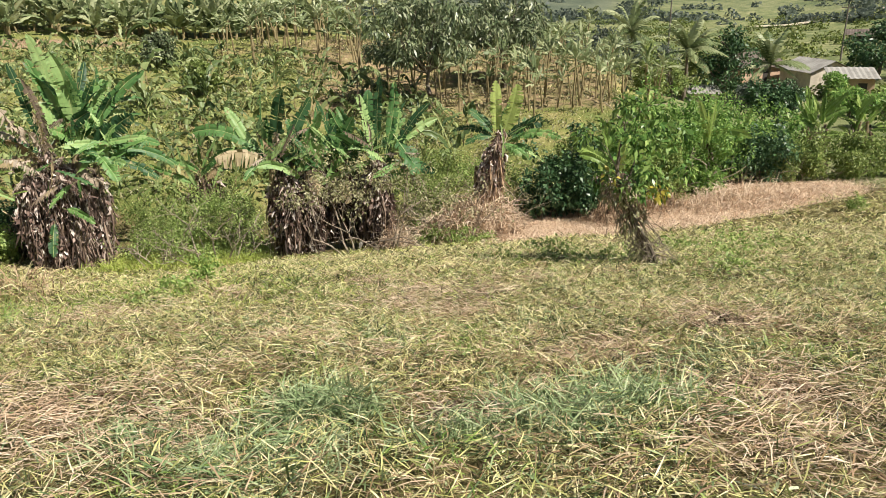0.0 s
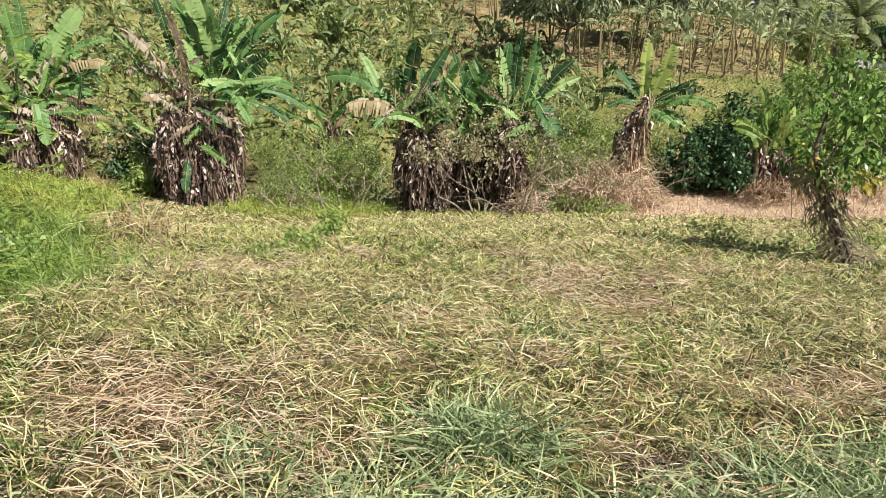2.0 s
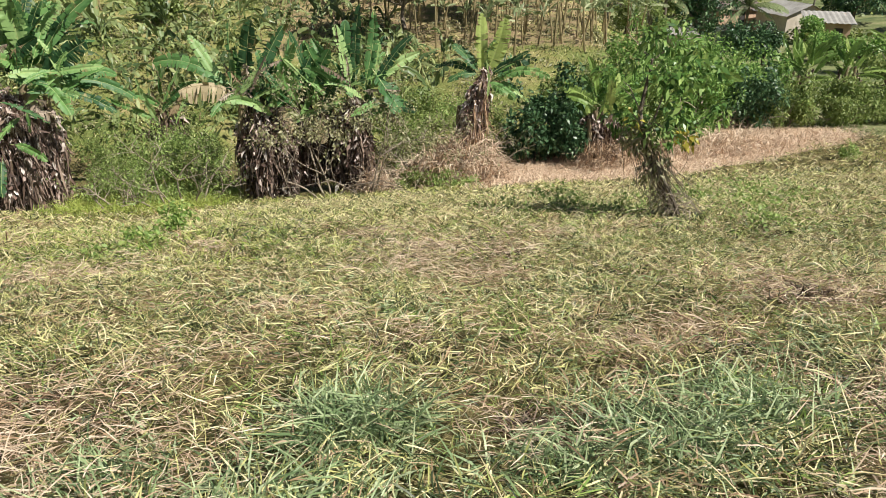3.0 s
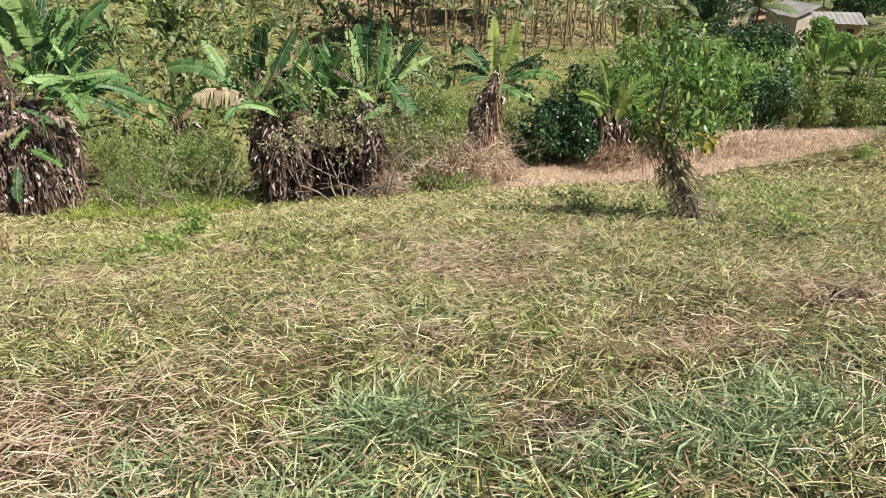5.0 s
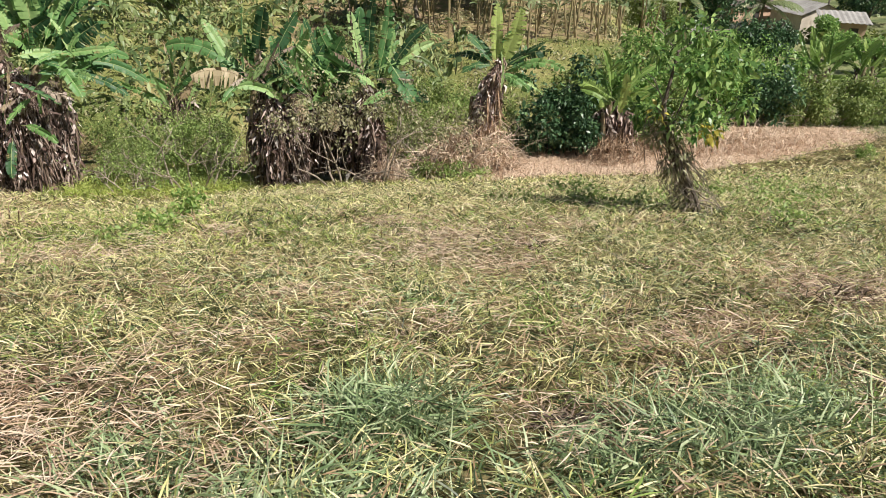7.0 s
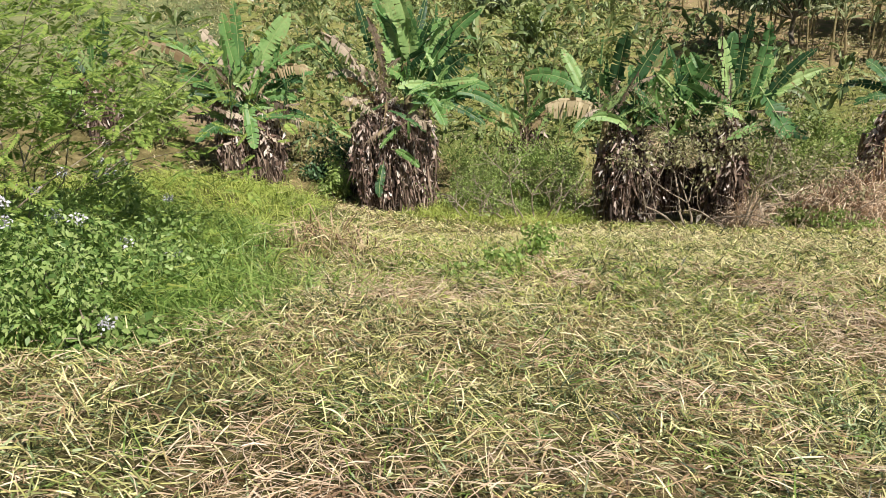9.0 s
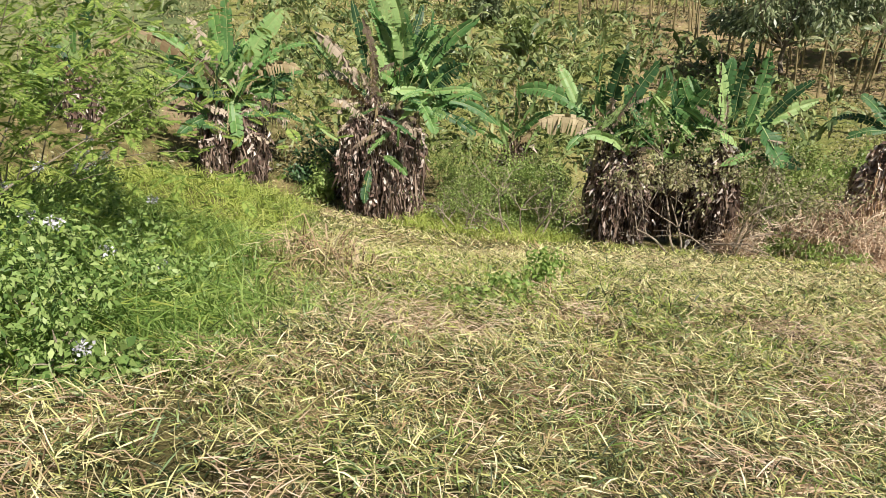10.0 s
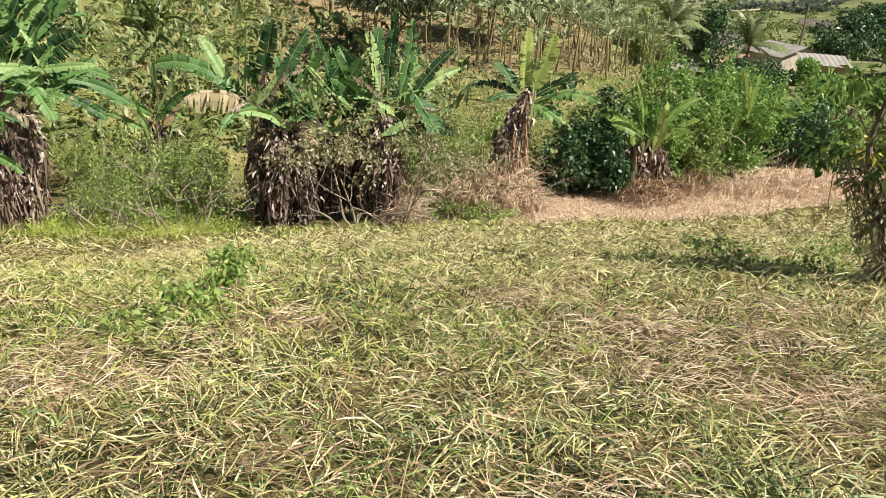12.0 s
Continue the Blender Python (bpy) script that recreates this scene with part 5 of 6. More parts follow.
def plantain_template(seed, stem, leaves, reach, width, skin="leaf_far", stalk="stalk", low=-25, tears=0.35, droop=0.9, name="plantain", girth=0.08, label="", category="banana plant", group=""):
    """A plant with a bare stalk and a head of arching leaves; parts: stalk and each leaf."""
    rng = random.Random(seed)
    p = tagged(new(name), label, category, group)
    b = Build()
    lean = rng.gauss(0, 0.12)
    b.tube([(lean * stem * k / 5 + rng.gauss(0, 0.01), rng.gauss(0, 0.01), stem * k / 5 - 0.08) for k in range(6)], [girth * (1 - 0.09 * k) for k in range(6)], 6)
    part("stalk", b.mesh("stalk", stalk), p)
    for k in range(leaves):
        a = 2 * math.pi * (k + rng.uniform(0, 0.7)) / leaves
        rise = radians(rng.uniform(low, 80))
        way = Vector((math.cos(a) * math.cos(rise), math.sin(a) * math.cos(rise), math.sin(rise) + 0.25))
        b = Build()
        blade_strip(b, (lean * stem, 0, stem - 0.12), way, reach * rng.uniform(0.7, 1.15), width * rng.uniform(0.8, 1.2), droop * rng.uniform(0.5, 1.4), (math.cos(a) * -0.4, math.sin(a) * -0.4, 1), rng, tears, 0.3, 7, 0, None, 0.3)
        part("leaf", b.mesh("leaf", skin), p)
    return p


rng = random.Random(60)
GROVE = [plantain_template(61 + k, (1.9, 2.1, 2.3, 1.7, 2.4, 2.0)[k], 9, (1.0, 1.1, 1.2, 0.95, 1.1, 1.05)[k], 0.165, low=-10, droop=0.85, tears=0.5, girth=0.058, label="plantain with a bare pale stalk and arching leaves", group="plantation plants") for k in range(6)]
spots = []
for bearing, near, far in ((-13, 49, 56), (-10.5, 48, 57), (-8, 47, 58), (-5.5, 45, 58), (-3, 43, 58), (-0.5, 40, 57), (1.5, 38, 56), (3.5, 36.5, 55), (5.5, 35.5, 55), (7.5, 35, 54), (9.3, 34, 54), (11, 33.5, 52), (12.8, 33.5, 51), (14.6, 34, 50), (16.4, 34.5, 47), (18.0, 36, 45), (19.6, 38, 44)):
    r = near
    while r < far:
        spots.append((bearing + rng.gauss(0, 0.45), r + rng.gauss(0, 0.5)))
        r += rng.uniform(0.95, 1.6)
for n, (bearing, r) in enumerate(spots):
    x, y = polar(bearing, r)
    m = pose(x, y, ground_z(x, y), rng.gauss(0, 3), rng.gauss(0, 3), rng.uniform(0, 360))
    if n < len(GROVE):
        GROVE[n].matrix_world = m
    else:
        o = copy_thing(GROVE[n % len(GROVE)], m)
        s = rng.uniform(1.0, 1.45) * (1.0 if bearing < 2 else 0.8)
        o.scale = (s, s, s)

# the row of bananas along the upper edge of the field
ROW = [plantain_template(81 + k, (0.5, 0.7, 0.35)[k], 10, 1.5, 0.27, low=5, tears=0.6, skin="leaf_far", label="banana plant along the upper edge of the field", group="upper row of bananas") for k in range(3)]
n = 0
for k in range(96):
    bearing = -35.3 + 30 * k / 96 + rng.gauss(0, 0.3)
    x, y = polar(bearing, 58.5 + rng.uniform(-0.6, 3.5) + 0.04 * (bearing + 30))
    m = pose(x, y, ground_z(x, y), 0, 0, rng.uniform(0, 360))
    if n < 3:
        ROW[n].matrix_world = m
    else:
        o = copy_thing(ROW[n % 3], m)
        s = rng.uniform(1.2, 2.1)
        o.scale = (s, s, s)
    n += 1

# low crop plants on the open field
CROP = [plantain_template(91 + k, (0.35, 0.5, 0.25, 0.6)[k], 6, (1.35, 1.5, 1.2, 1.6)[k], (0.2, 0.22, 0.22, 0.2)[k], "leaf_crop", "stalk", 5, 0.6, 2.1, "crop_plant", 0.035, "low crop plant with drooping leaves", "crop plant", "field crop") for k in range(4)]
spots = []
for row in range(15):
    r = 26.5 + row * 1.9
    bearing = -47.0
    while bearing < 8:
        limit = np.interp(bearing, (-47, -30, -13, -4, 3, 8), (54, 54.5, 50, 45, 37, 33))
        clear = bearing < -33 and 24 < r < 34 and bearing > -44
        if r < limit and not (clear and rng.random() < 0.85) and not (bearing < -35.5 and rng.random() < 0.75) and rng.random() < 0.86:
            spots.append((bearing + rng.gauss(0, 0.35), r + rng.gauss(0, 0.35)))
        bearing += math.degrees(rng.uniform(1.5, 2.5) / r)
for n, (bearing, r) in enumerate(spots):
    x, y = polar(bearing, r)
    m = pose(x, y, ground_z(x, y), rng.gauss(0, 4), rng.gauss(0, 4), rng.uniform(0, 360))
    if n < 4:
        CROP[n].matrix_world = m
    else:
        o = copy_thing(CROP[n % 4], m)
        s = rng.uniform(0.75, 1.45) * (1.15 if -25 < bearing < -12 and r > 30 else 1.0)
        o.scale = (s, s, s)


def tree(x, y, trunk, crown_blobs, count, size, skin, label, seed, name="tree", radius=0.14, limbs=6, bark="bark", far=0.0, **more):
    r, g = random.Random(seed), np.random.default_rng(seed)
    t = thing(name, x, y, label, "tree", "", facing(x, y), sink=far)
    b = Build()
    pts = [(r.gauss(0, 0.03) * trunk, r.gauss(0, 0.03) * trunk, trunk * k / 5 - 0.1) for k in range(6)]
    b.tube(pts, [radius * (1.15 - 0.09 * k) for k in range(6)], 8)
    part("trunk", b.mesh("trunk", bark), t)
    for k in range(limbs):
        b = Build()
        bx, by, bz = crown_blobs[k % len(crown_blobs)][:3]
        way = Vector((bx, by, max(bz - trunk * 0.85, 0.2)))
        branches(b, r, (0, 0, trunk * 0.82), way, way.length * 0.9, radius * 0.55, 1, 0.5)
        part("limb", b.mesh("limb", bark), t)
    part("crown", cloud_mesh("crown", g, crown_blobs, count, size, skin, **more), t)
    return t


def lumps(seed, wide, low, high, count, r0=0.22, r1=0.34, deep=None):
    r = random.Random(seed)
    out = []
    for k in range(count):
        a, u = r.uniform(0, 6.3), r.random() ** 0.5
        h = r.random()
        squeeze = math.sqrt(max(0.12, 1 - (2 * h - 0.85) ** 2)) if h > 0.4 else 0.75 + 0.6 * h
        s = r.uniform(r0, r1)
        out.append((math.cos(a) * u * wide * 0.38 * squeeze, math.sin(a) * u * (deep or wide) * 0.38 * squeeze, low + (high - low) * (0.18 + 0.66 * h), wide * s * 0.8, wide * s * 0.8, (high - low) * s))
    return out


tree(1.6, 36.8, 2.2, lumps(7, 9.8, 1.9, 5.9, 40, 0.08, 0.14), 6500, 0.30, "mango", "broad dark mango tree among plantains", 71, "mango_tree", 0.11, 9, long=3.2, droop=0.9)
tree(6.0, 40.5, 2.2, lumps(8, 6.6, 1.9, 5.7, 24, 0.09, 0.15), 4400, 0.30, "mango", "smaller dark mango tree among plantains", 72, "mango_tree", 0.10, 6, long=3.2, droop=0.9)
for n, (bearing, r, w, h, skin, label) in enumerate((
        (-17.6, 47, 3.0, 2.2, "mango", "dark leafy shrub tree in the field"),
        (-15, 41, 2.6, 1.8, "vine", "green leafy shrub tree in the field"), (-28.5, 66, 8.0, 7.0, "dark", "big dark tree behind the bananas"),
        (-32.0, 72, 6.0, 5.0, "dark", "big dark tree behind the bananas"), (-37.5, 78, 6.0, 5.5, "olive", "yellow-green tree on the pasture"), (-42.0, 66, 5.0, 4.0, "olive", "yellow-green tree on the pasture"),
        (-34.5, 84, 7.0, 5.0, "olive", "yellow-green tree on the pasture"), (-47.5, 60, 5.0, 4.5, "olive", "yellow-green tree on the pasture"), (-12.3, 150, 5.0, 6.0, "dark", "dark tree on the crest of a hill"),
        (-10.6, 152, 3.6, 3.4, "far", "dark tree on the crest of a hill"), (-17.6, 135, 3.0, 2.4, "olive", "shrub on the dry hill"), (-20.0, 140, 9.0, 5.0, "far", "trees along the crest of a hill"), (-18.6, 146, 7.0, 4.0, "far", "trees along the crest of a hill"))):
    x, y = polar(bearing, r)
    tree(x, y, h * 0.35, lumps(20 + n, w, h * 0.12, h, 16, 0.13, 0.22), 3600, 0.032 * w + 0.1, skin, label, 130 + n, "tree", 0.03 * h + 0.02, 6)
x, y = polar(-22.6, 72)
tree(x, y, 3.4, lumps(51, 3.0, 2.8, 5.6, 8, 0.14, 0.22), 500, 0.26, "olive", "slender half-bare tree on the dry hill", 151, "tree", 0.10, 8)


# ---- valley: houses, palms, trees, poles, road ----
def palm(bearing, r, trunk, reach, seed):
    x, y = polar(bearing, r)
    g = random.Random(seed)
    p = thing("coconut_palm", x, y, "coconut palm with ragged arching fronds", "palm", "coconut palms", g.uniform(0, 360))
    b = Build()
    b.tube([(0.12 * math.sin(k * 0.5), 0, trunk * k / 6 - 0.1) for k in range(7)], [0.17 - 0.012 * k for k in range(7)], 8)
    part("trunk", b.mesh("trunk", "bark"), p)
    for k in range(24):
        a = 2 * math.pi * (k * 0.618 + g.uniform(0, 0.1))
        rise = radians(78 - 95 * g.random() ** 1.2)
        d = Vector((math.cos(a) * math.cos(rise), math.sin(a) * math.cos(rise), math.sin(rise)))
        q = Vector((0.1, 0, trunk - 0.1))
        b = Build()
        side0 = Vector((-math.sin(a), math.cos(a), 0))
        L = reach * g.uniform(0.8, 1.1)
        for i in range(26):
            t = i / 25
            dd = (d + Vector((0, 0, -1.0 * t ** 1.7))).normalized()
            nxt = q + dd * L / 25
            w = 0.5 * math.sin(math.pi * min(1, 0.1 + 0.86 * t)) + 0.05
            for sg in (-1, 1):
                tip = q + side0 * sg * w * 0.8 + dd * w * 0.6 - Vector((0, 0, w * g.uniform(0.3, 0.7)))
                b.quad(q, q + dd * 0.12, tip + dd * 0.07, tip)
            b.quad(q - side0 * 0.02, nxt - side0 * 0.02, nxt + side0 * 0.02, q + side0 * 0.02)
            q = nxt
        part("frond", b.mesh("frond", "leaf_far"), p)


palm(17.8, 65.5, 4.6, 3.2, 401)
palm(21.8, 61.5, 4.1, 3.1, 402)
palm(27.5, 67.6, 3.9, 3.2, 403)
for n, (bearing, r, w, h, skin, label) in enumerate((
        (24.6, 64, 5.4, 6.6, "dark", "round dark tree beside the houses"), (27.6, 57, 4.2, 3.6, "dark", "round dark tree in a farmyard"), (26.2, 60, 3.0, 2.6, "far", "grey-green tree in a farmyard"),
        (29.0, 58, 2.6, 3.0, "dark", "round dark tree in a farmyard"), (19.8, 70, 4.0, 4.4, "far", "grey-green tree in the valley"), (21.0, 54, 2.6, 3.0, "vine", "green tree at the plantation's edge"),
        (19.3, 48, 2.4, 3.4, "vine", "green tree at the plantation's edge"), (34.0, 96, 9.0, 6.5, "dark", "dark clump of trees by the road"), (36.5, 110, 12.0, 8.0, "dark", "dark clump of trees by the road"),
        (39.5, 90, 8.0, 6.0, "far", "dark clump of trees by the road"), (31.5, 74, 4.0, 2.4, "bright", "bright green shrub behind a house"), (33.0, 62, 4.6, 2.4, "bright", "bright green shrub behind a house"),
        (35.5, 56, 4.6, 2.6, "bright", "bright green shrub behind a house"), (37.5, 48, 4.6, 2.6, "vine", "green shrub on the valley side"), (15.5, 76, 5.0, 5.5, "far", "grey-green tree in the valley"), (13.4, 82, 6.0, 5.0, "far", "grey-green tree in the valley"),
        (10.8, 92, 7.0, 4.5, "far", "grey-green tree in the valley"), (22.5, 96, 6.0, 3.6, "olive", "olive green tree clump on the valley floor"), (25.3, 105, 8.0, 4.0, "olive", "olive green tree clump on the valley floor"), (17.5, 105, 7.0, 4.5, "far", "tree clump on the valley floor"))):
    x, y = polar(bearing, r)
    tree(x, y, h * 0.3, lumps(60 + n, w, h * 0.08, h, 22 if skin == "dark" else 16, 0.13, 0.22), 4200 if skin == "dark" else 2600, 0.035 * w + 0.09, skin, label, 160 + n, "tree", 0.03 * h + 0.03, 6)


def house(x, y, turn, wide, deep, wall_h, rise, wall, roof, label, openings, mono=False, seed=0):
    """A low farmhouse: four walls with openings, a sheet roof in separate courses, doors and shutters."""
    h = thing("farmhouse", x, y, label, "house", "farmhouses", turn, sink=0.15)
    x0, x1, y0, y1, t = -wide / 2, wide / 2, -deep / 2, deep / 2, 0.15
    cuts = sorted(openings)
    b = Build()
    left = x0
    for cx, w, z0, z1 in cuts:
        b.box(left, y0, 0, cx - w / 2, y0 + t, wall_h)
        b.box(cx - w / 2, y0, z1, cx + w / 2, y0 + t, wall_h)
        if z0 > 0.05:
            b.box(cx - w / 2, y0, 0, cx + w / 2, y0 + t, z0)
        left = cx + w / 2
    b.box(left, y0, 0, x1, y0 + t, wall_h)
    part("wall", b.mesh("wall", wall), h)
    back = wall_h + (rise if mono else 0)
    for bx in ((x0, y1 - t, 0, x1, y1, back),):
        b = Build()
        b.box(*bx)
        part("wall", b.mesh("wall", wall), h)
    for sx in (x0, x1 - t):
        b = Build()
        n = len(b.v)
        top = [(y0 + t, wall_h), (0, wall_h + rise), (y1 - t, wall_h)] if not mono else [(y0 + t, wall_h), (y1 - t, back)]
        ring = [(y0 + t, 0)] + top + [(y1 - t, 0)]
        for sxx in (sx, sx + t):
            b.v += [Vector((sxx, yy, zz)) for yy, zz in ring]
        k = len(ring)
        b.f += [tuple(range(k)), tuple(range(2 * k - 1, k - 1, -1))] + [(i, i + k, (i + 1) % k + k, (i + 1) % k) for i in range(k)]
        b.s += [0] * (k + 2)
        part("wall", b.mesh("wall", wall), h)
    for cx, w, z0, z1 in cuts:
        b = Build()
        b.box(cx - w / 2, y0 + 0.06, z0, cx + w / 2, y0 + 0.1, z1)
        part("door" if z0 < 0.05 else "shutter", b.mesh("shutter", "opening"), h, "dark boarded opening")
    b = Build()
    b.box(x0 - 0.02, -0.35, 1.1, x0 + 0.01, 0.35, 1.8)
    part("shutter", b.mesh("shutter", "opening"), h, "dark boarded opening")
    slopes = [((y0 - 0.4, wall_h - 0.16 if not mono else wall_h - 0.05), (0.02, wall_h + rise + 0.06)), ((y1 + 0.4, wall_h - 0.16), (-0.02, wall_h + rise + 0.06))] if not mono else [((y0 - 0.4, wall_h - 0.06), (y1 + 0.3, back + 0.09))]
    for (ya, za), (yb, zb) in slopes:
        courses = 5
        sheets = max(3, int(wide / 1.05))
        for k in range(sheets):
            xa, xb = x0 - 0.35 + (wide + 0.7) * k / sheets, x0 - 0.35 + (wide + 0.7) * (k + 1) / sheets + 0.04
            b = Build()
            waves = 6
            for i in range(waves):
                u0, u1 = xa + (xb - xa) * i / waves, xa + (xb - xa) * (i + 1) / waves
                e0, e1 = (0.03, -0.02) if i % 2 else (-0.02, 0.03)
                e0, e1 = e0 + 0.012 * (k % 2), e1 + 0.012 * (k % 2)
                b.quad(Vector((u0, ya, za + e0)), Vector((u1, ya, za + e1)), Vector((u1, yb, zb + e1)), Vector((u0, yb, zb + e0)))
                b.quad(Vector((u0, yb, zb + e0 - 0.03)), Vector((u1, yb, zb + e1 - 0.03)), Vector((u1, ya, za + e1 - 0.03)), Vector((u0, ya, za + e0 - 0.03)))
            part("roof_sheet", b.mesh("roof_sheet", roof), h)
    return h


house(41.9, 71.8, 95, 5.2, 4.4, 2.7, 0.85, "plaster", "sheet", "pale plastered farmhouse with a grey sheet roof", ((-1.6, 0.9, 0, 2.05), (0.8, 0.9, 0.95, 1.9)))
house(41.6, 65.2, -22, 3.5, 3.2, 2.1, 0.5, "clay", "sheet", "low raw-brick outbuilding with a pale lean-to roof", ((-0.8, 0.75, 0, 1.9), (0.8, 0.75, 0.9, 1.6)), True)
house(37.2, 77.0, 20, 5.5, 4.5, 2.4, 1.2, "clay", "old_tile", "old farmhouse with a dark tiled roof", ((0.5, 0.9, 0, 2.0),))
house(24.6, 57.6, -10, 1.9, 1.6, 1.2, 0.25, "plaster", "sheet", "small shed with a white sheet roof", ((0.2, 0.6, 0, 1.05),), True)
house(87.0, 137.0, -30, 5.0, 4.0, 1.8, 0.9, "plaster", "old_tile", "far farm shed with a dark roof", ((0, 1.6, 0, 2.1),))


def utility_pole(bearing, r, tall, label, skin="wood", radius=0.13, arm=True):
    x, y = polar(bearing, r)
    p = thing("utility_pole", x, y, label, "pole", "utility poles", facing(x, y))
    b = Build()
    b.tube([(0, 0, -0.3), (0, 0, tall * 0.5), (0, 0, tall)], [radius, radius * 0.85, radius * 0.65], 8)
    part("post", b.mesh("post", skin), p)
    if arm:
        b = Build()
        b.box(-0.8, -0.06, tall - 0.45, 0.8, 0.06, tall - 0.32)
        beam = part("crossarm", b.mesh("crossarm", "wood"), p)
        for k in (-0.7, 0.0, 0.7):
            b = Build()
            b.tube([(k, 0, tall - 0.32), (k, 0, tall - 0.22), (k, 0, tall - 0.12)], [0.05, 0.07, 0.04], 6)
            part("insulator", b.mesh("insulator", "concrete"), beam)
    return Vector((x, y, ground_z(x, y) + tall - 0.15))


tops = [utility_pole(-35.2, 53.9, 9.4, "pale concrete utility pole beside the field", "concrete", 0.15, False), utility_pole(-7.0, 101.8, 10.5, "weathered wooden utility pole"),
        utility_pole(2.4, 109.7, 10.9, "weathered wooden utility pole"), utility_pole(10.2, 113.5, 10.0, "weathered wooden utility pole"), utility_pole(20.1, 111.5, 10.3, "weathered wooden utility pole"), utility_pole(31.5, 118, 8.0, "weathered wooden utility pole")]
for a, bb in ((0, 2), (2, 3)):
    bld = Build()
    p, q = tops[a], tops[bb]
    line = [p.lerp(q, k / 24) - Vector((0, 0, 0.03 * (q - p).length * 4 * (k / 24) * (1 - k / 24))) for k in range(25)]
    bld.tube(line, [0.028] * 25, 5, 0, False)
    tagged(new("power_line", bld.mesh("power_line", "wire")), "pale sagging overhead power line", "cable", "power lines")


def road():
    pts = [polar(b, r) for b, r in ((23.5, 205), (25.5, 215), (27.5, 226), (29.2, 238), (31.0, 252), (32.5, 275), (34.5, 310), (38, 340))]
    fine = []
    for k in range(len(pts) - 1):
        for i in range(8):
            u = i / 8
            fine.append(((1 - u) * pts[k][0] + u * pts[k + 1][0], (1 - u) * pts[k][1] + u * pts[k + 1][1]))
    b = Build()
    for (xa, ya), (xb, yb) in zip(fine, fine[1:]):
        d = Vector((xb - xa, yb - ya, 0)).normalized()
        s = Vector((-d.y, d.x, 0)) * 2.2
        b.quad(*(Vector((px, py, ground_z(px, py) + 0.5)) for px, py in ((xa - s.x, ya - s.y), (xb - s.x, yb - s.y), (xb + s.x, yb + s.y), (xa + s.x, ya + s.y))))
    tagged(new("road", b.mesh("road", "dirt")), "pale dirt road across the valley", "road", kind="structure")


road()


